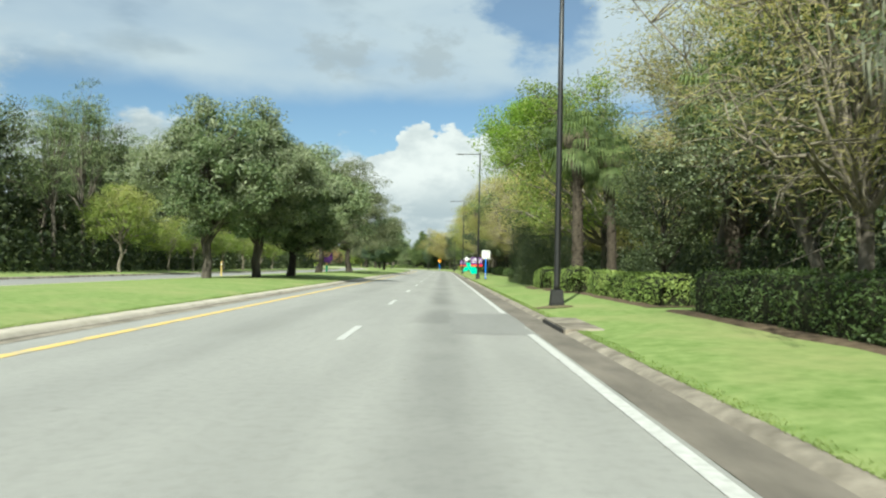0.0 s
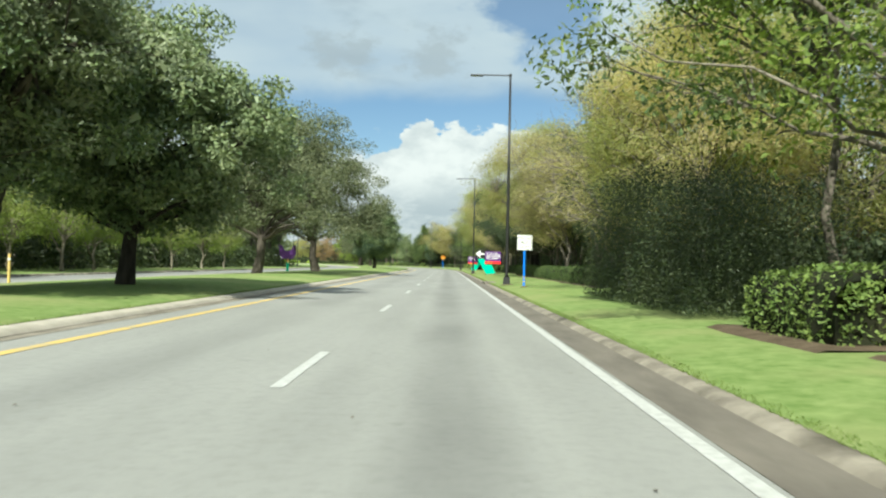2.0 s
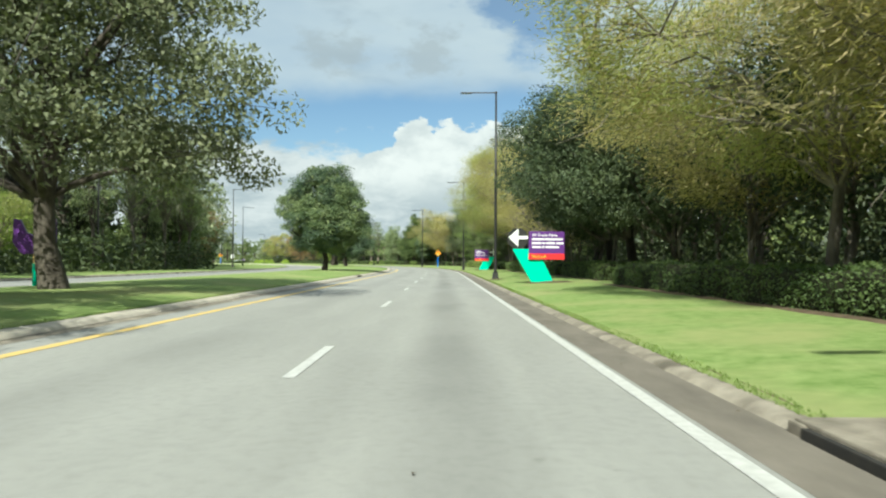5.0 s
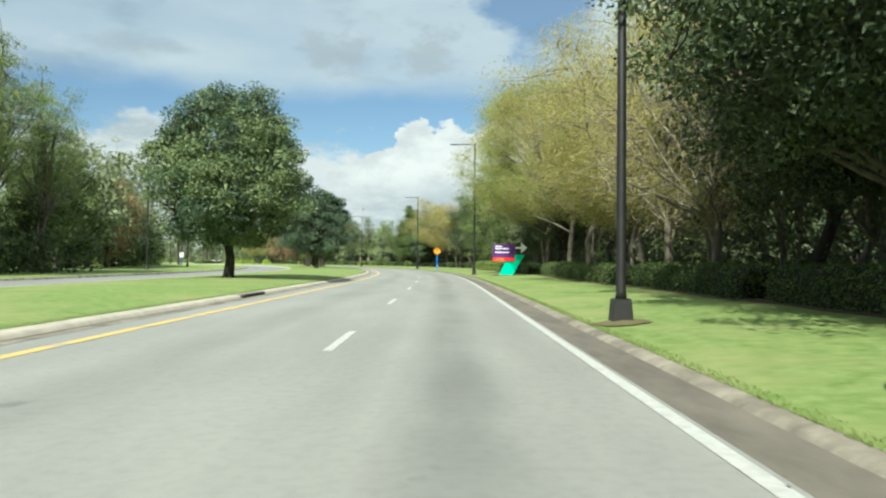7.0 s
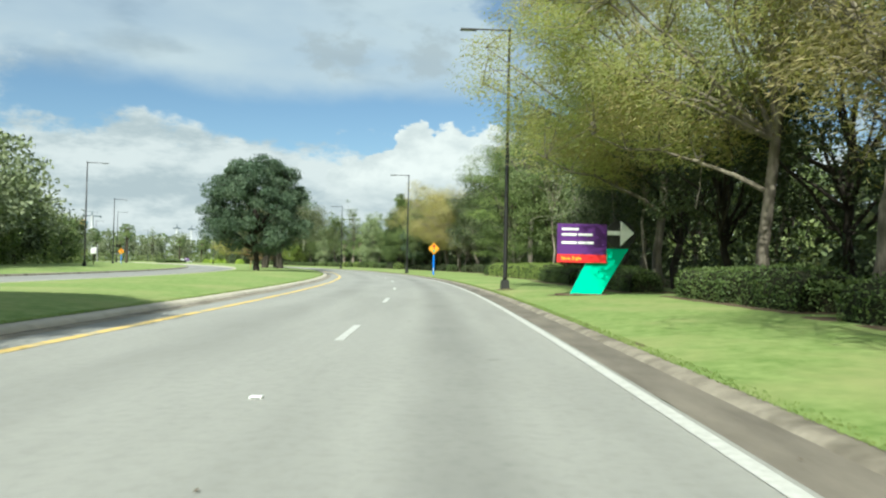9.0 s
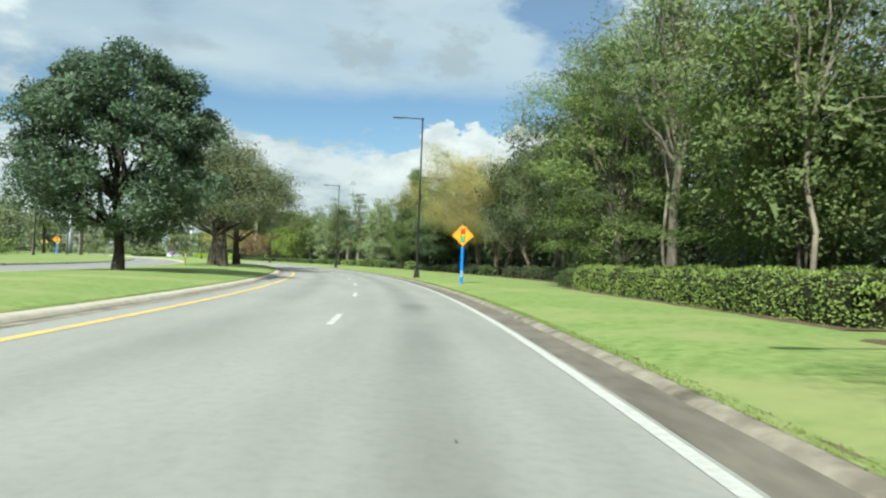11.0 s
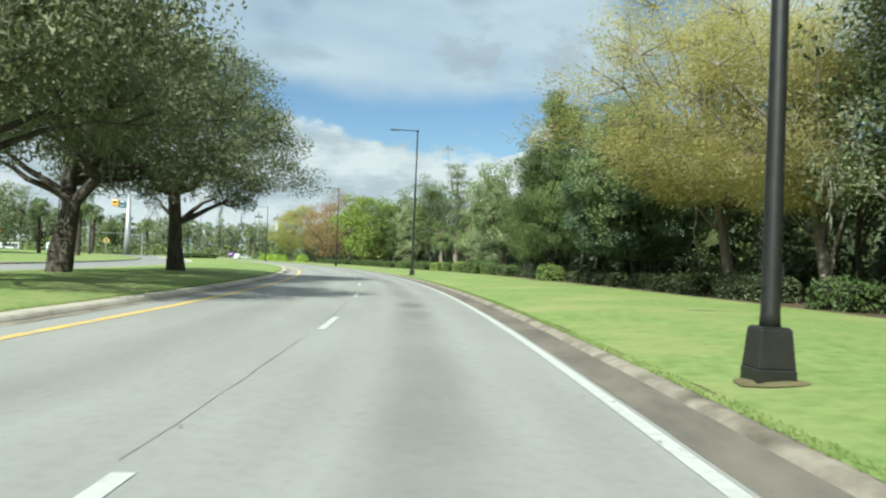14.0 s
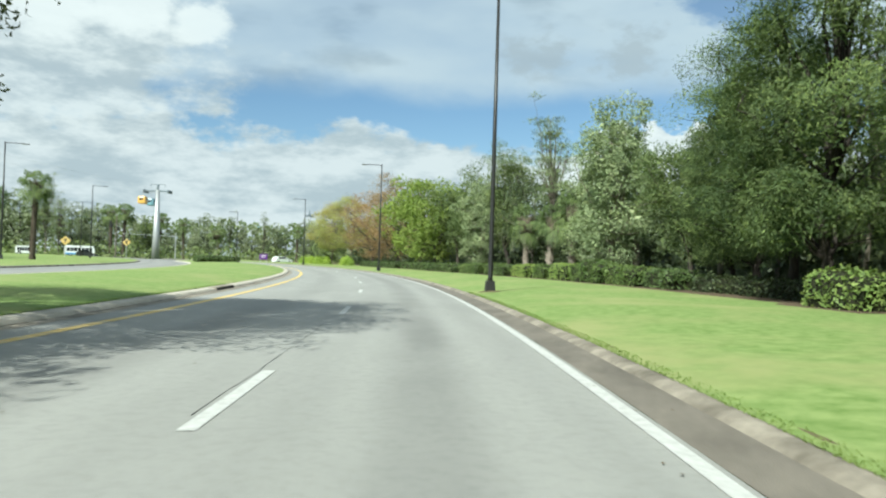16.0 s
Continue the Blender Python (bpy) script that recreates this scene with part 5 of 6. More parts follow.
HEDGES = [
    (-6, 19.6, 7.2, 1.6, 1.10, L_HEDGE, "clipped green hedge under the trees, sunlit at its end"), (22.5, 33.5, 7.0, 1.3, 0.95, L_HEDGE_Y, "bright clipped hedge beside the lawn"),
    (34.6, 39.0, 6.3, 1.4, 1.05, L_HEDGE_Y, "bright clipped hedge with ragged end"), (40.5, 43.6, 5.9, 1.4, 1.05, L_HEDGE_Y, "small bright clipped hedge block"),
    (66, 112, 8.1, 1.3, 0.95, L_HEDGE, "low dark hedge in the shade of bare trees"), (119, 133, 9.2, 1.5, 1.0, L_HEDGE, "low dark hedge behind the lawn"),
    (134, 146.5, 8.9, 1.5, 0.95, L_HEDGE, "low hedge lit at its tips"), (147.5, 163, 8.4, 1.5, 0.95, L_HEDGE, "low green hedge along the wood"),
    (165.5, 174, 8.9, 1.6, 1.0, L_HEDGE, "rounded green hedge near the road sign"), (178, 187, 8.4, 1.5, 0.95, L_HEDGE, "dark hedge behind the road sign"),
    (189, 197, 8.3, 1.5, 0.95, L_HEDGE, "low green hedge along the lawn"), (200, 216, 9.4, 1.7, 1.15, L_HEDGE_Y, "broad sunlit hedge with uneven top"), (216.6, 221.5, 9.6, 1.7, 1.1, L_HEDGE_Y, "square clipped hedge end"),
    # From here L_DARK hedges have the tree shade put into their leaf colour.
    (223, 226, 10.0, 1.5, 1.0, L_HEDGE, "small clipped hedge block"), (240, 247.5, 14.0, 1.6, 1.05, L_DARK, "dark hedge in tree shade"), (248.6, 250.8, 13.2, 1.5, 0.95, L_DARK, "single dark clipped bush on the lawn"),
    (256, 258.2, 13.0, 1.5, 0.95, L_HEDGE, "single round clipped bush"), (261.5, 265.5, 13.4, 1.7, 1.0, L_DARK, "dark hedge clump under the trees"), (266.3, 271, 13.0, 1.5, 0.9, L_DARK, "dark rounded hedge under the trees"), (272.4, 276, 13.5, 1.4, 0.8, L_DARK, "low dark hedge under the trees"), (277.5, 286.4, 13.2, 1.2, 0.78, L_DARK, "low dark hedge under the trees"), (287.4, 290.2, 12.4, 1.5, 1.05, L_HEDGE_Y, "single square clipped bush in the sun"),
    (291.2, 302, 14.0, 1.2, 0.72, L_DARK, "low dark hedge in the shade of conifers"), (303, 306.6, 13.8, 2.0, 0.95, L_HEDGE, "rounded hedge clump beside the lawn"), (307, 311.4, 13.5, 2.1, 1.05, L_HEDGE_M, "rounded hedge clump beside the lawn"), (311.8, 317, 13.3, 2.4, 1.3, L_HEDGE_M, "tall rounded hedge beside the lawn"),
    (318, 321.5, 13.0, 1.9, 1.05, L_HEDGE_Y, "bright rounded hedge clump"), (322.2, 325, 12.7, 1.8, 1.1, L_HEDGE_M, "clipped hedge clump beside the palms"), (325.5, 329.5, 12.3, 1.8, 0.95, L_HEDGE_Y, "clipped hedge beside the palms"),
    (330.5, 337, 11.7, 1.6, 1.0, L_HEDGE, "clipped hedge along the bend"), (338, 345, 11.2, 1.6, 0.95, L_HEDGE_M, "clipped hedge along the bend"), (346, 372, 10.6, 1.5, 0.9, L_HEDGE, "clipped hedge along the bend"), (374, 396, 10.2, 1.5, 0.85, L_HEDGE, "far clipped hedge along the bend"),
]
for k, (s0, s1, o, dp, h, mt, lab) in enumerate(HEDGES):
    far = s0 > 225
    hedge(s0, s1, o, dp, h, mt, lab, 300 + k, 0.6 if far else 1.6, 0.16 if far else 0.085)
    strip("mulch_bed", SOIL, [(o - dp * 0.5 - 0.5, ground_z(o) - 0.06), (o - dp * 0.5 - 0.25, ground_z(o) + 0.012), (o + dp, ground_z(o) + 0.03)], s0 - 0.6, s1 + 0.6, 0.6, "brown mulch bed at the foot of the hedge", "mulch bed", wobble=0.12, seed=40 + k)
hedge(398, 408, -13.4, 7.0, 0.9, L_HEDGE, "low hedge at the end of the grass median", 390, 0.4, 0.2)


# ---- undergrowth: shaded leafy mass below the tree crowns
def thicket(name, s0, s1, o0, o1, z0, z1, n, mat, leaf, label, seed, cut=0.42):
    rng = np.random.default_rng(seed)
    s = rng.uniform(s0, s1, n)
    o = rng.uniform(o0, o1, n)
    z = z0 + (z1 - z0) * rng.random(n) ** 1.3
    keep = np.array([noise.noise((a * 0.35, b * 0.5, c * 0.5 + seed)) * 0.5 + 0.5 + 0.25 * (1 - (c - z0) / (z1 - z0)) for a, b, c in zip(s, o, z)]) > cut
    s, o, z = s[keep], o[keep], z[keep]
    h = np.interp(s, TAB_S, TAB_H)
    c = np.stack([np.interp(s, TAB_S, TAB_X) + o * np.cos(h), np.interp(s, TAB_S, TAB_Y) + o * np.sin(h), z + 0.2], 1)
    nr = np.stack([-np.cos(h), -np.sin(h), 0 * h], 1)
    V, F = leaves_np(rng, c, nr, leaf, leaf * 0.5, 0.15)
    ob = new(name, mesh_np(name, V, F, mat))
    return tagged(ob, label, "undergrowth", kind="stuff")


# L_DEEP puts the shade under the crowns into the leaf colour.
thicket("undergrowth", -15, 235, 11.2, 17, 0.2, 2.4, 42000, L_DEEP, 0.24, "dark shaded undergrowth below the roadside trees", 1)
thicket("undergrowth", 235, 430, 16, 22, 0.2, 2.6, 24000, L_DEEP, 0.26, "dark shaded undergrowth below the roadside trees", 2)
thicket("ivy_thicket", 45.6, 50.5, 4.9, 9.0, 0.1, 3.2, 30000, L_DARK, 0.085, "dense wall of dark ivy and shrubs", 3, 0.34)
thicket("ivy_thicket", 50.2, 58, 4.9, 9.0, 0.1, 4.1, 50000, L_DARK, 0.085, "dense wall of dark ivy and shrubs", 13, 0.34)
thicket("undergrowth", 15, 180, -35, -29.3, 0.1, 3.2, 15000, L_DARK, 0.5, "dark shrubs below the pines", 4)
thicket("undergrowth", 186, 330, -50, -42, 0.2, 2.6, 7000, L_MID, 0.5, "green scrub beyond the far verge", 5)


thicket("undergrowth", 22, 46, 8.6, 11.5, 0.1, 2.2, 16000, L_DARK, 0.15, "leafy shrubs below the palms", 6, 0.40)


def wood_bank(name, s0, s1, o, height, seed, n, mat, label):
    rng = np.random.default_rng(seed)
    s = rng.uniform(s0, s1, n)
    oo = o + rng.uniform(-2.5, 2.5, n)
    z = height * rng.random(n) * (0.75 + 0.35 * np.array([noise.noise((q * 0.12, seed, 0)) for q in s]))
    h = np.interp(s, TAB_S, TAB_H)
    c = np.stack([np.interp(s, TAB_S, TAB_X) + oo * np.cos(h), np.interp(s, TAB_S, TAB_Y) + oo * np.sin(h), z], 1)
    nr = np.stack([-np.cos(h), -np.sin(h), 0 * h], 1) * np.sign(o)
    V, F = leaves_np(rng, c, nr, 1.7, 1.35, 0.15)
    ob = new(name, mesh_np(name, V, F, mat))
    return tagged(ob, label, "woods", kind="stuff")


wood_bank("distant_woods", -30, 440, 25, 5.5, 18, 9000, L_DARK, "dense dark wood behind the roadside trees")
wood_bank("distant_woods", -30, 440, 29, 10.5, 8, 16000, L_DARK, "dense dark wood behind the roadside trees")
wood_bank("distant_woods", 0, 185, -46, 12.5, 9, 9000, L_DARK, "dense dark wood behind the pines")
far_n = 9000
fa = rng.uniform(math.radians(-6), math.radians(64), far_n)
fd = rng.uniform(278, 305, far_n)
fz = rng.random(far_n) * np.array([13 + 5 * noise.noise((q * 14, 2.0, 0)) + 2 * noise.noise((q * 60, 5.0, 0)) for q in fa])
V, F = leaves_np(rng, np.stack([-14 - fd * np.sin(fa), 267 + fd * np.cos(fa), fz], 1), np.tile([[0, -1.0, 0]], (far_n, 1)), 1.8, 1.2, 0.15)
tagged(new("distant_woods", mesh_np("distant_woods", V, F, L_MID)), "hazy green wood beyond the junction", "woods", kind="stuff")
fa = rng.uniform(math.radians(4), math.radians(64), 9000)
fd = rng.uniform(214, 262, 9000)
fz = 0.2 + 4.6 * rng.random(9000) ** 1.4 * np.array([0.75 + 0.6 * noise.noise((q * 40, d * 0.05, 1.0)) for q, d in zip(fa, fd)])
V, F = leaves_np(rng, np.stack([-14 - fd * np.sin(fa), 267 + fd * np.cos(fa), fz], 1), np.tile([[0, -1.0, 0]], (9000, 1)), 0.9, 0.55, 0.15)
tagged(new("scrub", mesh_np("scrub", V, F, L_MID)), "low green scrub under the far trees", "undergrowth", kind="stuff")
wood_bank("distant_woods", 185, 420, -58, 7.0, 10, 7000, L_MID, "green wood beyond the far verge")

# ---- lime shrubs at the bend
for k, (s, o) in enumerate(((404, 9.6), (407, 10.0), (416, 8.6), (420, 8.4), (424, 8.0), (428, 7.8))):
    rs = np.random.default_rng(500 + k)
    e = empty("lime_shrub", "lime-green fountain shrub beyond the bend", "shrub", "lime shrubs")
    e.matrix_world = at(s, o, ground_z(o))
    n = 900
    u = rs.normal(size=(n, 3))
    u /= np.linalg.norm(u, axis=1, keepdims=True)
    u[:, 2] = np.abs(u[:, 2])
    V, F = leaves_np(rs, u * rs.uniform(0.4, 1.0, (n, 1)) * [1.3, 1.3, 1.7], u, 0.5, 0.09, 0.1)
    part_mesh("leaves", mesh_np("leaves", V, F, L_CYCAD), e)


# ---- grass blades along the near edges
def grass(name, s0, s1, o0, o1, n, h0, seed, label, power=1.0):
    rng = np.random.default_rng(seed)
    s = rng.uniform(s0, s1, n)
    o = o0 + (o1 - o0) * rng.random(n) ** power
    h = np.interp(s, TAB_S, TAB_H)
    zz = np.array([ground_z(q) for q in o])
    c = np.stack([np.interp(s, TAB_S, TAB_X) + o * np.cos(h), np.interp(s, TAB_S, TAB_Y) + o * np.sin(h), zz - 0.01], 1)
    a = rng.uniform(0, 6.283, n)
    w = np.stack([np.cos(a), np.sin(a), 0 * a], 1) * 0.011
    tip = c + np.stack([rng.normal(scale=0.02, size=n), rng.normal(scale=0.02, size=n), h0 * rng.uniform(0.5, 1.3, n)], 1)
    V = np.stack([c - w, c + w, tip], 1).reshape(-1, 3)
    F = np.arange(3 * n).reshape(-1, 3)
    ob = new(name, mesh_np(name, V, F, BLADE))
    return tagged(ob, label, "grass", kind="stuff")


grass("grass", 3, 300, 2.70, 2.9, 40000, 0.04, 1, "short mown grass along the kerb", 1.5)
grass("grass", 8, 300, -7.45, -7.28, 22000, 0.035, 2, "short mown grass along the median kerb")

# ---------------------------------------------------------------- street lamps


def make_lamp():
    e = empty("street_lamp", "tall black street lamp with flat arm and square base", "street lamp", "street lamps")
    b = bmesh.new()
    for z0, z1, w0, w1 in ((-0.16, 0.04, 0.215, 0.212), (0.04, 0.46, 0.205, 0.170), (0.46, 0.48, 0.168, 0.150)):
        a = [b.verts.new((x * w0, y * w0, z0)) for x, y in ((-1, -1), (1, -1), (1, 1), (-1, 1))]
        c = [b.verts.new((x * w1, y * w1, z1)) for x, y in ((-1, -1), (1, -1), (1, 1), (-1, 1))]
        for i in range(4):
            b.faces.new((a[i], a[(i + 1) % 4], c[(i + 1) % 4], c[i]))
        b.faces.new(c)
        b.faces.new(a[::-1])
    bmesh.ops.bevel(b, geom=b.edges[:], offset=0.012, segments=1, affect="EDGES")
    foot = part("base", b, BLACK, e)
    for x, y in ((-0.16, -0.16), (0.16, -0.16), (0.16, 0.16), (-0.16, 0.16)):
        b = bmesh.new()
        tube(b, [(x, y, 0.05), (x, y, 0.13)], [0.022, 0.022], 6)
        part("bolt", b, STEEL, foot, "steel bolt")
    b = bmesh.new()
    tube(b, [(0, 0, 0.46), (0, 0, 0.62), (0, 0, 2.4), (0, 0, 6.5), (0, 0, 12.28)], [0.115, 0.10, 0.095, 0.085, 0.06], 14)
    part("pole", b, BLACK, e, smooth=True)
    b = bmesh.new()
    box(b, -0.85, 0, 12.22, 1.8, 0.06, 0.07, 0.01)
    box(b, 0, 0, 12.24, 0.15, 0.15, 0.14, 0.02)
    part("arm", b, BLACK, e)
    b = bmesh.new()
    box(b, -1.95, 0, 12.19, 0.75, 0.28, 0.075, 0.02)
    head = part("lamp_head", b, BLACK, e, "flat black lamp head")
    b = bmesh.new()
    box(b, -1.97, 0, 12.15, 0.5, 0.2, 0.02, 0.006)
    part("lens", b, LENS, head, "pale lamp lens")
    b = bmesh.new()
    box(b, 0.101, 0, 1.05, 0.02, 0.10, 0.22, 0.005)
    part("hatch", b, BLACK, e, "small access hatch")
    return e


lamp = make_lamp()
lamp.matrix_world = at(23.3, 3.52, 0.20)
for s, o, t in ((73.8, 3.40, 0), (127.4, 3.32, 0), (183.3, 3.42, 0), (243.5, 3.64, 0), (299.1, 3.55, 0), (355.6, 3.67, 0), (412.3, 3.4, 0), (466, 3.5, 0), (520, 3.5, 0),
                (44, -32, 180), (92.3, -31.2, 180), (148, -32, 180), (199.7, -31.5, 180), (244.7, -34.5, 180), (309.3, -38.3, 180), (357.3, -36.1, 180), (412.9, -32.8, 180), (466, -32, 180)):
    copy_thing(lamp, at(s, o, ground_z(o) + (0.12 if s == 243.5 else 0.0), t))


# ---- bare soil round the lamp feet and the large sign
def soil_ring(s, o, rx, ry, seed, mat=DIRT):
    b = bmesh.new()
    n = 28
    base = at(s, o, ground_z(o))
    mid = b.verts.new(base @ Vector((0, 0, 0.10)))
    ring = []
    for k in range(n):
        a = k * 2 * math.pi / n
        r = 1 + 0.28 * noise.noise((math.cos(a) * 1.6, math.sin(a) * 1.6, seed)) + 0.12 * noise.noise((math.cos(a) * 5, math.sin(a) * 5, seed))
        oo = o + rx * r * math.cos(a)
        ring.append(b.verts.new(base @ Vector((rx * r * math.cos(a), ry * r * math.sin(a), 0.012 + ground_z(oo) - ground_z(o)))))
    for k in range(n):
        b.faces.new((mid, ring[k], ring[(k + 1) % n]))
    return tagged(part("bare_soil", b, mat, None), "patch of bare brown soil in the lawn", "soil", kind="structure")


for k, (s, o, rx, ry) in enumerate(((23.3, 3.52, 0.62, 0.5), (73.8, 3.40, 0.5, 0.5), (127.4, 3.32, 0.6, 0.55), (183.3, 3.42, 0.5, 0.5), (243.5, 3.64, 0.38, 0.34), (299.1, 3.55, 0.5, 0.5), (68.5, 3.87, 0.22, 0.22))):
    soil_ring(s, o, rx, ry, k * 3.3)
soil_ring(116.8, 5.45, 1.35, 0.45, 31.0, SOIL)
soil_ring(176, 5.2, 1.2, 0.45, 37.0, SOIL)

# ---- dry leaves and grit on the asphalt
rng = np.random.default_rng(77)
n = 420
s, o = rng.uniform(2, 320, n), np.where(rng.random(n) < 0.55, rng.normal(1.95, 0.35, n), rng.uniform(-6.4, 1.8, n))
o = np.clip(o, -6.4, 2.38)
h = np.interp(s, TAB_S, TAB_H)
c = np.stack([np.interp(s, TAB_S, TAB_X) + o * np.cos(h), np.interp(s, TAB_S, TAB_Y) + o * np.sin(h), 0.014 + 0 * s], 1)
a, r = rng.uniform(0, 6.283, n), rng.uniform(0.007, 0.022, n)
V = np.stack([c + np.stack([r * np.cos(a + q), 1.6 * r * np.sin(a + q), (0.006 if q == 0 else 0.0) + 0 * r], 1) for q in (0, 2.0, 4.1)], 1).reshape(-1, 3)
tagged(new("dry_leaves", mesh_np("dry_leaves", V, np.arange(3 * n).reshape(-1, 3), SOIL)), "scattered dry leaves and grit on the asphalt", "leaf litter", kind="stuff")

# ---------------------------------------------------------------- signs


def lettering(text, x, z, width, height, y, mat, parent, name="lettering", bold=0.0):
    """Words in the built-in font, fitted to a width and cap height, as a thin mesh facing -y."""
    cu = bpy.data.curves.new(name, "FONT")
    cu.body = text
    cu.extrude = 0.02
    cu.offset = bold
    tmp = bpy.data.objects.new(name, cu)
    scene.collection.objects.link(tmp)
    bpy.context.view_layer.update()
    me = bpy.data.meshes.new_from_object(tmp.evaluated_get(bpy.context.evaluated_depsgraph_get()))
    bpy.data.objects.remove(tmp)
    co = np.empty(len(me.vertices) * 3, dtype=np.float32)
    me.vertices.foreach_get("co", co)
    co = co.reshape(-1, 3)
    lo, hi = co.min(axis=0), co.max(axis=0)
    w, h = hi[0] - lo[0], 0.72
    out = np.stack([x + (co[:, 0] - lo[0]) / w * width, y - co[:, 2] * 0.15, z + co[:, 1] / h * height], 1)
    me.vertices.foreach_set("co", out.astype(np.float32).ravel())
    me.materials.clear()
    me.materials.append(mat)
    return part_mesh(name, me, parent)


def bars(x, z, widths, height, y, mat, parent):
    """A line of unreadable writing as plain bars."""
    b = bmesh.new()
    for w in widths:
        box(b, x + w / 2, y, z + height / 2, w, 0.006, height, 0.002)
        x += w + 0.06
    return part("writing_bar", b, mat, parent)


def disc(bm, x, z, r, y0, y1, n=28):
    prism(bm, [(x + r * math.cos(2 * math.pi * k / n), z + r * math.sin(2 * math.pi * k / n)) for k in range(n)], y0, y1)


def guide_sign(mirror, lines, last, label):
    """A purple guide sign on a leaning teal blade, with a black disc and a white arrow. Local x from the panel's outer edge."""
    k = -1 if mirror else 1
    e = empty("guide_sign", label, "road sign", "guide signs")

    def X(pts):
        return [(k * x, z) for x, z in pts]

    b = bmesh.new()
    prism(b, X([(-1.46, 1.75), (-0.2, 1.75), (0.05, 1.3), (0.69, 0.0), (-0.44, 0.0)]), 0.03, 0.21)
    bmesh.ops.bevel(b, geom=b.edges[:], offset=0.012, segments=2, affect="EDGES")
    part("blade", b, TEAL, e, "leaning teal painted blade")
    b = bmesh.new()
    box(b, 0.28 * k, 0.12, 0.02, 1.8, 0.7, 0.07, 0.03)
    part("mulch_bed", b, SOIL, e, "small bed of brown mulch")
    b = bmesh.new()
    disc(b, -1.17 * k, 2.28, 0.535, 0.04, 0.12, 36)
    part("disc", b, BLACK, e, "black round backing")
    b = bmesh.new()
    prism(b, X([(-1.65, 2.34), (-1.15, 2.79), (-1.15, 2.41), (-0.67, 2.41), (-0.67, 2.25), (-1.15, 2.25), (-1.15, 1.85)]), -0.02, 0.03)
    part("arrow", b, SIGN_WHITE, e, "white arrow")
    b = bmesh.new()
    box(b, 0.285 * k, -0.02, 2.08, 1.82, 0.16, 1.13, 0.006)
    panel = part("panel", b, PURPLE, e, "purple panel")
    b = bmesh.new()
    box(b, 0.285 * k, -0.02, 1.365, 1.82, 0.16, 0.30, 0.006)
    band = part("band", b, SIGN_RED, e, "red band")
    x0 = 0.285 * k - 0.91 + 0.16
    z = 2.40
    for item in lines:
        if item is None:
            z -= 0.1
            continue
        if isinstance(item, str):
            lettering(item, x0, z, 0.135 * len(item) * 0.64, 0.125, -0.102, SIGN_WHITE, panel, bold=0.012)
        else:
            bars(x0, z, item, 0.085, -0.103, SIGN_WHITE, panel)
        z -= 0.2
    lettering(last, x0, 1.31, 0.74, 0.125, -0.102, GOLD_TEXT, band, bold=0.012)
    return e


g1 = guide_sign(False, ["All Theme Parks", (0.62, 0.88), (0.47, 0.13, 0.47, 0.36), (0.45, 0.13, 0.68)], "Next Left", "purple guide sign with its white arrow pointing to the median")
g1.matrix_world = pose(4.905, 116.8, 0.19, 0, 0, 0)
g2 = guide_sign(True, [(0.62,), (0.55, 0.52), None, (0.55, 0.56)], "Next Right", "purple guide sign with its white arrow pointing to the wood")
g2.matrix_world = pose(5.215, 176.0, 0.21, 0, 0, 0)


def post(e, r, z1, z2, band_mat, bands, square=False):
    b = bmesh.new()
    tube(b, [(0, 0.06, -0.1), (0, 0.06, z1)], [r, r], 14)
    part("post", b, BLUE, e, "bright blue sleeve")
    b = bmesh.new()
    tube(b, [(0, 0.06, z1), (0, 0.06, z2)], [r * 0.6, r * 0.6], 8)
    part("inner_post", b, MINT, e, "short mint-green pole end")
    for z in bands:
        b = bmesh.new()
        tube(b, [(0, 0.06, z - 0.018), (0, 0.06, z + 0.018)], [r + 0.004, r + 0.004], 14)
        part("band", b, band_mat, e, "pale reflective band")


e = empty("lane_sign", "white square lane-rule sign on a blue post", "road sign")
b = bmesh.new()
box(b, 0, 0, 2.255, 0.765, 0.012, 0.765, 0.004)
plate = part("plate", b, SIGN_WHITE, e, "white reflective plate")
b = bmesh.new()
for cx, cz, sx, sz in ((0, 0.345, 0.71, 0.014), (0, -0.345, 0.71, 0.014), (0.348, 0, 0.014, 0.676), (-0.348, 0, 0.014, 0.676)):
    box(b, cx, -0.008, 2.255 + cz, sx, 0.004, sz)
part("border", b, BLACK, plate, "thin black border")
lettering("RIGHT LANE", -0.29, 2.42, 0.58, 0.115, -0.0085, BLACK, plate, bold=0.004)
lettering("MUST", -0.19, 2.195, 0.38, 0.155, -0.0085, BLACK, plate, bold=0.004)
lettering("TURN RIGHT", -0.29, 1.985, 0.58, 0.115, -0.0085, BLACK, plate, bold=0.004)
post(e, 0.055, 1.83, 2.5, PAINT_Y, (0.27, 0.40, 0.53))
e.matrix_world = pose(3.87, 68.5, 0.20, 0, 0, 0)


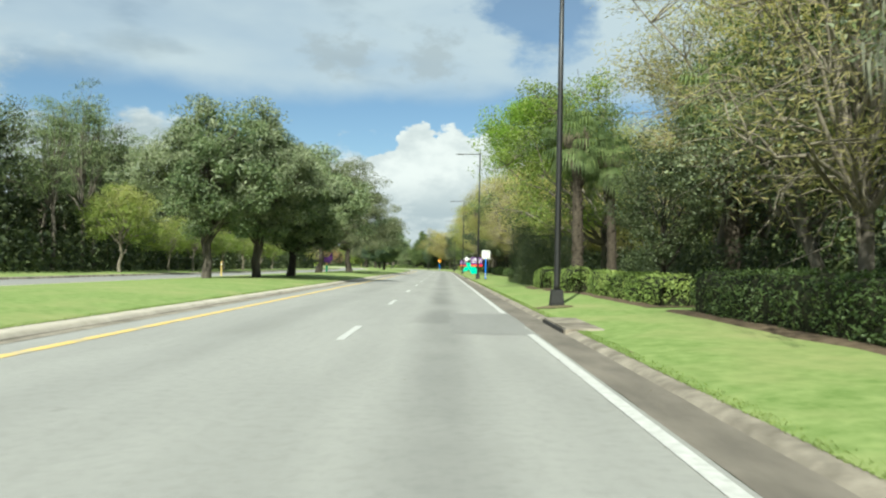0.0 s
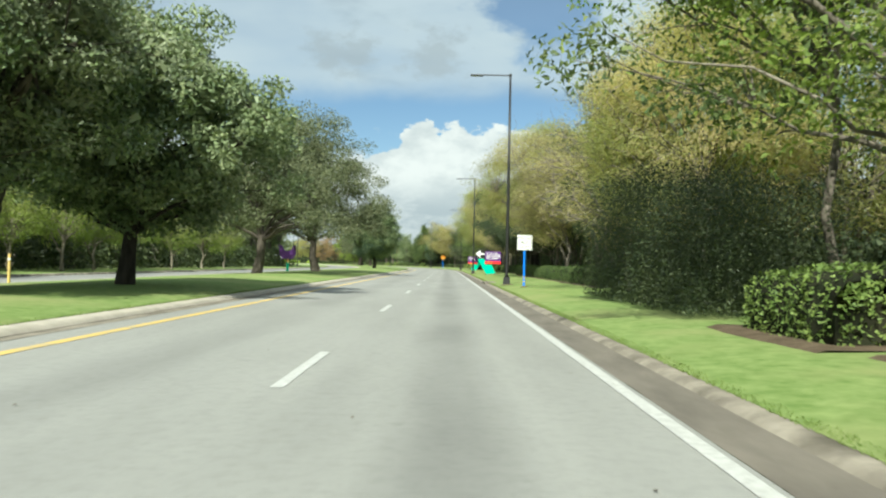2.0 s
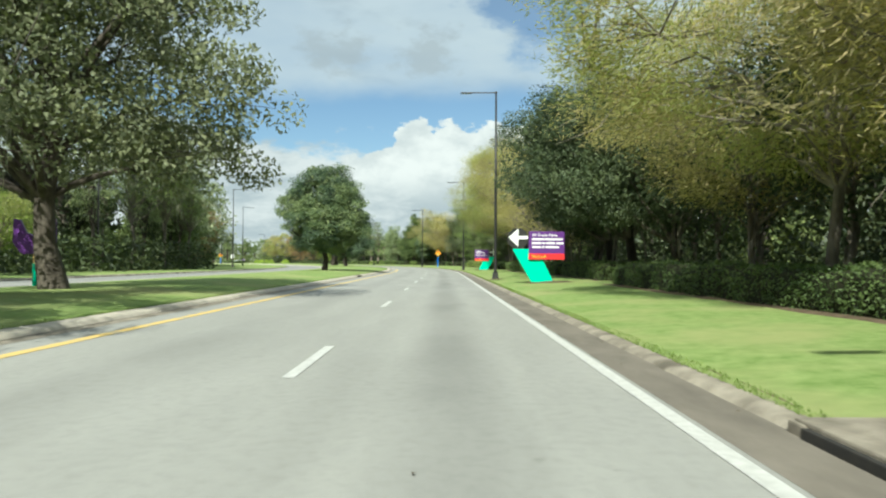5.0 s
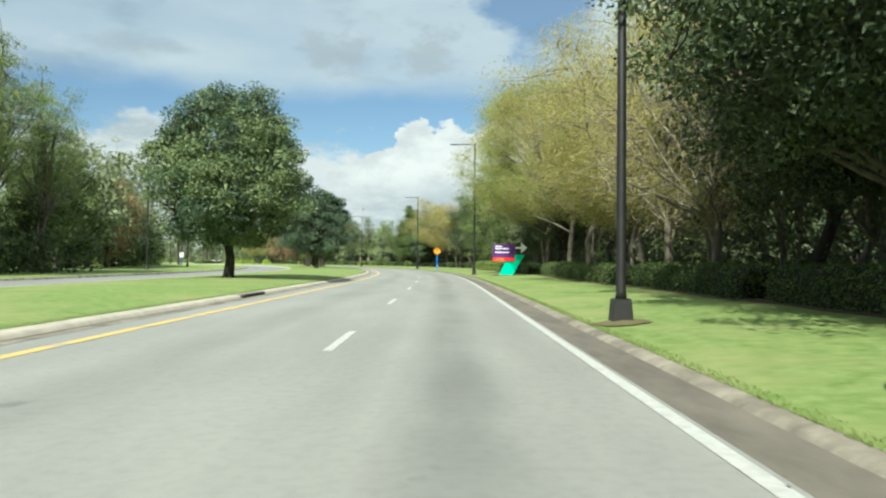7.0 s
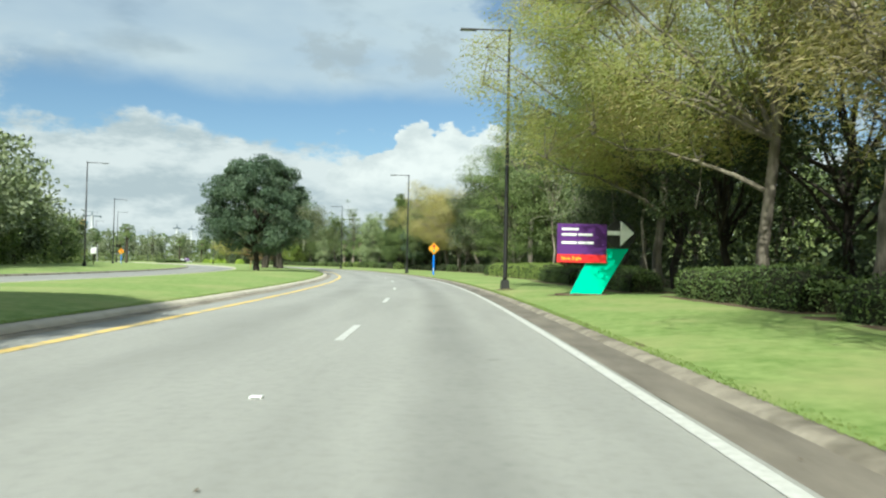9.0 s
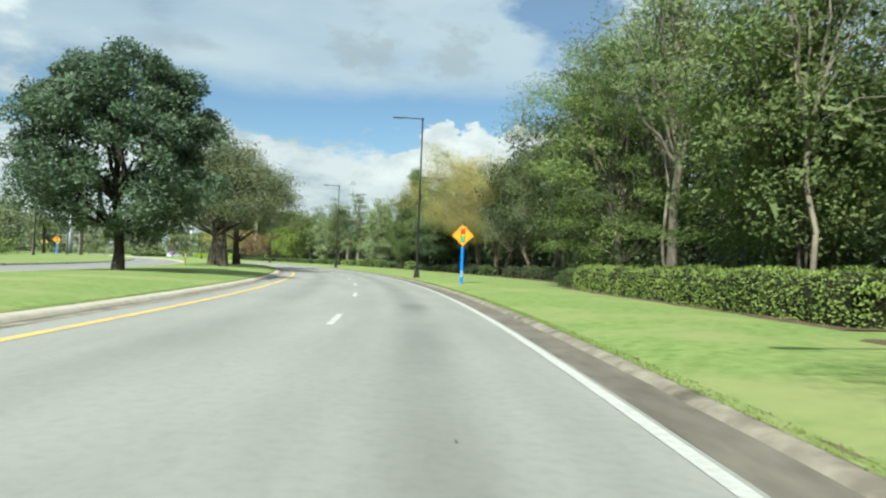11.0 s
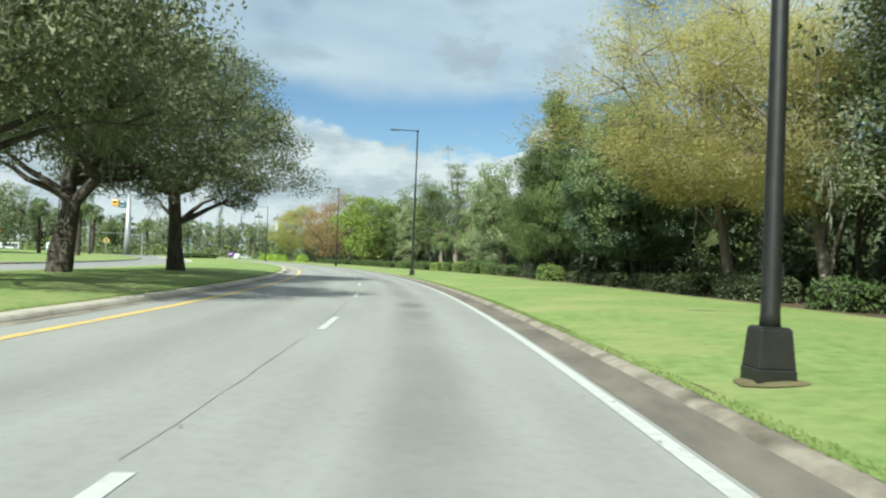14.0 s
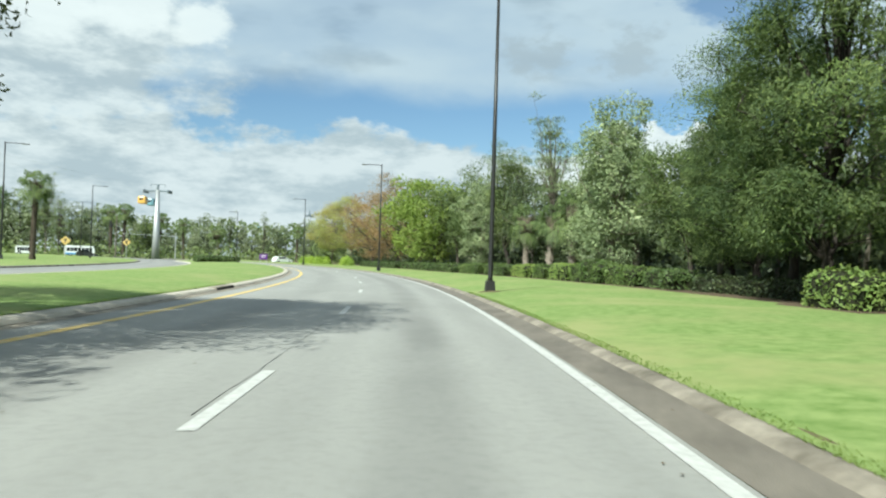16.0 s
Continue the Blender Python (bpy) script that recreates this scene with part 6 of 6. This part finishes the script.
def signal_warning(label):
    e = empty("signal_ahead_sign", label, "road sign", "warning signs")
    b = bmesh.new()
    h = 0.635
    prism(b, [(0, 2.71 + h), (h, 2.71), (0, 2.71 - h), (-h, 2.71)], -0.006, 0.006)
    plate = part("plate", b, SIGN_YELLOW, e, "yellow diamond plate")
    b = bmesh.new()
    for q in range(4):
        m = Matrix.Translation((0, 0, 2.71)) @ Matrix.Rotation(math.radians(45 + 90 * q), 4, "Y")
        box(b, 0, -0.010, 0.412, 0.83, 0.004, 0.016, 0, m)
    part("border", b, BLACK, plate, "thin black border")
    b = bmesh.new()
    box(b, 0, -0.011, 2.715, 0.265, 0.006, 0.77)
    part("signal_panel", b, BLACK, plate, "black signal symbol")
    for z, mt, lab in ((2.955, LAMP_RED, "red disc"), (2.715, SIGN_YELLOW, "yellow disc"), (2.475, LAMP_GREEN, "green disc")):
        b = bmesh.new()
        disc(b, 0, z, 0.108, -0.019, -0.013)
        part("disc", b, mt, plate, lab)
    post(e, 0.085, 2.02, 2.6, SIGN_WHITE, (0.36, 0.49, 0.61))
    return e


w1 = signal_warning("yellow diamond signal-ahead sign on a blue post")
w1.matrix_world = pose(-1.09, 228.83, 0.26, 0, 0, 2.0)
w2 = copy_thing(w1, at(325.2, -36.9, 0.05, 0))

# purple wayside marker beyond the median trees
e = empty("wayside_marker", "purple forked marker sign on a yellow and green post", "road sign")
b = bmesh.new()
prism(b, [(-0.85, 2.72), (-0.58, 2.66), (-0.34, 2.18), (0.0, 2.02), (0.34, 2.18), (0.58, 2.66), (0.85, 2.72), (0.88, 1.75), (0.52, 1.28), (-0.52, 1.28), (-0.88, 1.75)], -0.06, 0.06)
part("panel", b, PURPLE, e, "purple forked panel")
b = bmesh.new()
tube(b, [(0, 0.1, 0.9), (0, 0.1, 2.0)], [0.11, 0.11], 10)
part("upper_post", b, PAINT_Y, e, "yellow post")
b = bmesh.new()
tube(b, [(0, 0.1, -0.1), (0, 0.1, 0.9)], [0.13, 0.13], 10)
part("lower_post", b, TEAL, e, "green post foot")
e.matrix_world = pose(-16.75, 108.9, 0.2, 0, 0, 0)

# slim yellow marker post on the median
e = empty("marker_post", "slim yellow marker post on the grass", "post")
b = bmesh.new()
tube(b, [(0, 0, -0.1), (0, 0, 1.15), (0, 0, 1.22)], [0.055, 0.055, 0.03], 10)
part("post", b, PAINT_Y, e)
b = bmesh.new()
tube(b, [(0, 0, 0.95), (0, 0, 1.05)], [0.058, 0.058], 10)
part("band", b, SIGN_WHITE, e, "white band")
e.matrix_world = pose(-17.6, 60.1, 0.1, 0, 0, 0)
copy_thing(e, at(262, -15.8, 0.2))

# small white sign on the far verge
e = empty("verge_sign", "small white sign on a dark pole beyond the opposite road", "road sign")
b = bmesh.new()
box(b, 0, 0, 2.1, 0.75, 0.02, 0.9, 0.006)
part("plate", b, SIGN_WHITE, e)
b = bmesh.new()
tube(b, [(0, 0.05, -0.1), (0, 0.05, 2.5)], [0.05, 0.05], 8)
part("pole", b, BLACK, e)
e.matrix_world = pose(-49.2, 254.4, 0.2, 0, 0, 8)

# ---------------------------------------------------------------- beyond the junction


def cabin(mat, label):
    e = empty("gondola_cabin", label, "gondola cabin", "gondola cabins")
    b = bmesh.new()
    box(b, 0, 0, 0, 2.0, 2.0, 1.9, 0.45)
    part("shell", b, mat, e)
    b = bmesh.new()
    box(b, 0, 0, 0.2, 2.03, 1.3, 0.8, 0.2)
    box(b, 0, 0, 0.2, 1.3, 2.03, 0.8, 0.2)
    part("window", b, GLASS_DARK, e, "tinted cabin windows")
    b = bmesh.new()
    tube(b, [(0, 0, 0.9), (0, 0.2, 1.6), (0, 0, 2.5)], [0.06, 0.06, 0.06], 8)
    part("hanger", b, STEEL, e)
    return e


TX, TY = -131.0, 430.0
e = empty("gondola_tower", "pale steel gondola tower with crossarm and sheaves", "gondola tower")
b = bmesh.new()
tube(b, [(0, 0, -0.2), (0, 0, 6), (0, 0, 17.2)], [0.98, 0.8, 0.5], 16)
part("column", b, STEEL, e, smooth=True)
b = bmesh.new()
box(b, 0, 0, 16.9, 6.4, 0.5, 0.45, 0.08)
box(b, 0, 0, 17.8, 0.5, 0.5, 1.4, 0.05)
part("crossarm", b, STEEL_DARK, e)
for sx in (-2.9, 2.9):
    b = bmesh.new()
    box(b, sx, 0, 16.5, 0.3, 3.6, 0.35, 0.05)
    for q in (-1.4, -0.5, 0.5, 1.4):
        tube(b, [(sx - 0.12, q, 16.9), (sx + 0.12, q, 16.9)], [0.28, 0.28], 10)
    part("sheave_train", b, STEEL_DARK, e)
b = bmesh.new()
box(b, 0, 0, 18.5, 3.6, 0.12, 0.12)
for q in (-1.8, 1.8):
    box(b, q, 0, 18.2, 0.1, 0.1, 0.7)
part("gantry", b, STEEL_DARK, e)
e.matrix_world = pose(TX, TY, 0, 0, 0, 17)
for x, y in ((-128, 512), (-124, 521)):
    t = copy_thing(e, pose(x, y, 0, 0, 0, 115))
    t.scale = (0.8, 0.8, 0.98)
CAB_D = Vector((math.sin(radians(-17)), math.cos(radians(-17)), 0))
CAB_R = Vector((math.cos(radians(17)), math.sin(radians(17)), 0))


def cable_point(side, d):
    sag = -2.6 * abs(d) / 90 * (1 - 0.3 * abs(d) / 90)
    return Vector((TX, TY, 16.9)) + CAB_R * side + CAB_D * d + Vector((0, 0, sag))


for side in (-2.9, 2.9):
    b = bmesh.new()
    tube(b, [cable_point(side, q) for q in range(-90, 151, 10)], [0.011] * 25, 5)
    tagged(part("gondola_cable", b, STEEL, None), "steel gondola haul cable strung across the sky", "cable", kind="structure")
c1 = cabin(CABIN_TEAL, "teal gondola cabin hanging on the cable")
c2 = cabin(CABIN_ORANGE, "orange gondola cabin hanging on the cable")
for c, side, d in ((c1, -2.9, 3.7), (c2, -2.9, -2.1)):
    p = cable_point(side, d)
    c.matrix_world = pose(p.x, p.y, p.z - 2.46, 0, 0, 17)
p = cable_point(2.9, 110)
copy_thing(c1, pose(p.x, p.y, p.z - 2.46, 0, 0, 17))


def vehicle(name, label, length, width, height, paint, bus=False):
    e = empty(name, label, "bus" if name == "shuttle_bus" else "car")
    b = bmesh.new()
    if bus:
        prism(b, [(-length / 2, 0.45), (length / 2, 0.4), (length / 2, 1.7), (length / 2 - 0.3, height), (-length / 2 + 0.15, height), (-length / 2, height - 0.25)], -width / 2, width / 2)
    else:
        prism(b, [(-length / 2, 0.3), (length / 2, 0.3), (length / 2, 0.75), (length * 0.28, 0.92), (length * 0.12, height), (-length * 0.32, height), (-length * 0.48, 0.95)], -width / 2, width / 2)
    bmesh.ops.bevel(b, geom=b.edges[:], offset=0.07, segments=2, affect="EDGES")
    part("body", b, paint, e)
    n = 7 if bus else 2
    z = (height * 0.66, 0.9) if bus else (height - 0.27, 0.36)
    for sy in (-1, 1):
        for k in range(n):
            b = bmesh.new()
            span = length * (0.86 if bus else 0.42)
            cx = -span / 2 + span * (k + 0.5) / n - (0 if bus else length * 0.10)
            box(b, cx, sy * width / 2, z[0], span / n * 0.86, 0.03, z[1], 0.01)
            part("window", b, GLASS_DARK, e)
    for sx in (-0.31, 0.31):
        for sy in (-1, 1):
            b = bmesh.new()
            r = 0.46 if bus else 0.32
            tube(b, [(sx * length, sy * (width / 2 - 0.2), r), (sx * length, sy * (width / 2 + 0.02), r)], [r, r], 16)
            wheel = part("wheel", b, TYRE, e)
            b = bmesh.new()
            tube(b, [(sx * length, sy * (width / 2 - 0.05), r), (sx * length, sy * (width / 2 + 0.03), r)], [r * 0.55, r * 0.5], 12)
            part("rim", b, STEEL, wheel, "steel rim")
    return e


v = vehicle("shuttle_bus", "white shuttle bus with dark windows near the junction", 6.5, 2.2, 2.6, CAR_WHITE, True)
v.matrix_world = pose(-143.9, 419, 0.02, 0, 0, 38)
b = bmesh.new()
box(b, 0, -1.13, 0.75, 6.3, 0.02, 0.3)
part("stripe", b, CAR_BLUE, v, "blue side stripe")
v = vehicle("parked_van", "white van parked beyond the opposite road", 4.4, 2.0, 2.2, CAR_WHITE, True)
v.matrix_world = pose(-157.5, 417, 0.02, 0, 0, 42)
v = vehicle("parked_car", "dark car near the junction", 4.6, 1.8, 1.5, CAR_DARK)
v.matrix_world = pose(-136, 412, 0.02, 0, 0, 38)
v = vehicle("parked_car", "white car near the junction", 4.6, 1.8, 1.5, CAR_WHITE)
v.matrix_world = pose(-94, 425, 0.02, 0, 0, 60)

# signal mast over the junction
e = empty("signal_mast", "grey traffic signal mast with a long arm", "traffic signal")
b = bmesh.new()
tube(b, [(0, 0, -0.2), (0, 0, 7.0)], [0.16, 0.12], 10)
part("pole", b, STEEL, e)
b = bmesh.new()
tube(b, [(0, 0, 6.1), (-13, 0, 6.3)], [0.11, 0.06], 8)
part("arm", b, STEEL, e)
for x in (-7.5, -11.5):
    b = bmesh.new()
    box(b, x, 0, 5.9, 0.36, 0.3, 1.05, 0.04)
    part("signal_head", b, BLACK, e, "black signal head")
e.matrix_world = pose(-135, 444, 0, 0, 0, 38)


# signs near the junction
def far_warning(x, y, z, label, size, symbol):
    e = empty("warning_sign", label, "road sign", "junction signs")
    b = bmesh.new()
    prism(b, [(0, z + size), (size, z), (0, z - size), (-size, z)], -0.01, 0.01)
    part("plate", b, PAINT_Y, e, "yellow diamond plate")
    b = bmesh.new()
    box(b, 0, -0.02, z, symbol, 0.01, size * 0.9)
    box(b, 0, -0.02, z + size * 0.25, size * 0.6, 0.012, symbol)
    part("symbol", b, BLACK, e, "black symbol")
    b = bmesh.new()
    tube(b, [(0, 0.06, -0.2), (0, 0.06, z + size * 0.6)], [0.06, 0.06], 8)
    part("post", b, STEEL, e)
    e.matrix_world = pose(x, y, 0, 0, 0, 38)
    return e


far_warning(-106.5, 371.8, 3.0, "yellow diamond warning sign on a steel post", 0.8, 0.14)
far_warning(-123.8, 409.6, 3.6, "yellow diamond sign near the gondola tower", 0.85, 0.3)
e = empty("direction_board", "small purple direction board on two posts", "road sign")
b = bmesh.new()
box(b, 0, 0, 1.3, 1.5, 0.1, 1.1, 0.01)
part("panel", b, PURPLE, e)
b = bmesh.new()
box(b, 0, -0.06, 1.5, 1.0, 0.02, 0.1)
box(b, -0.1, -0.06, 1.2, 0.8, 0.02, 0.1)
part("bars", b, SIGN_WHITE, e, "white bars of writing")
for x in (-0.6, 0.6):
    b = bmesh.new()
    tube(b, [(x, 0.03, -0.2), (x, 0.03, 0.8)], [0.05, 0.05], 8)
    part("post", b, STEEL, e)
e.matrix_world = pose(-84.8, 399, 0.1, 0, 0, 25)
e = empty("utility_pole", "wooden utility pole with crossarm and boxes", "utility pole")
b = bmesh.new()
tube(b, [(0, 0, -0.2), (0, 0, 11)], [0.17, 0.12], 10)
part("pole", b, BARK_LIMB, e)
b = bmesh.new()
box(b, 0, 0, 8.6, 3.0, 0.15, 0.15, 0.02)
part("crossarm", b, BARK_LIMB, e)
for x, z in ((-1.2, 8.2), (0.5, 7.4), (-1.4, 9.1)):
    b = bmesh.new()
    box(b, x, -0.1, z, 0.6, 0.5, 0.9, 0.05)
    part("signal_box", b, BLACK, e, "dark box")
e.matrix_world = pose(-145, 433, 0, 0, 0, 38)
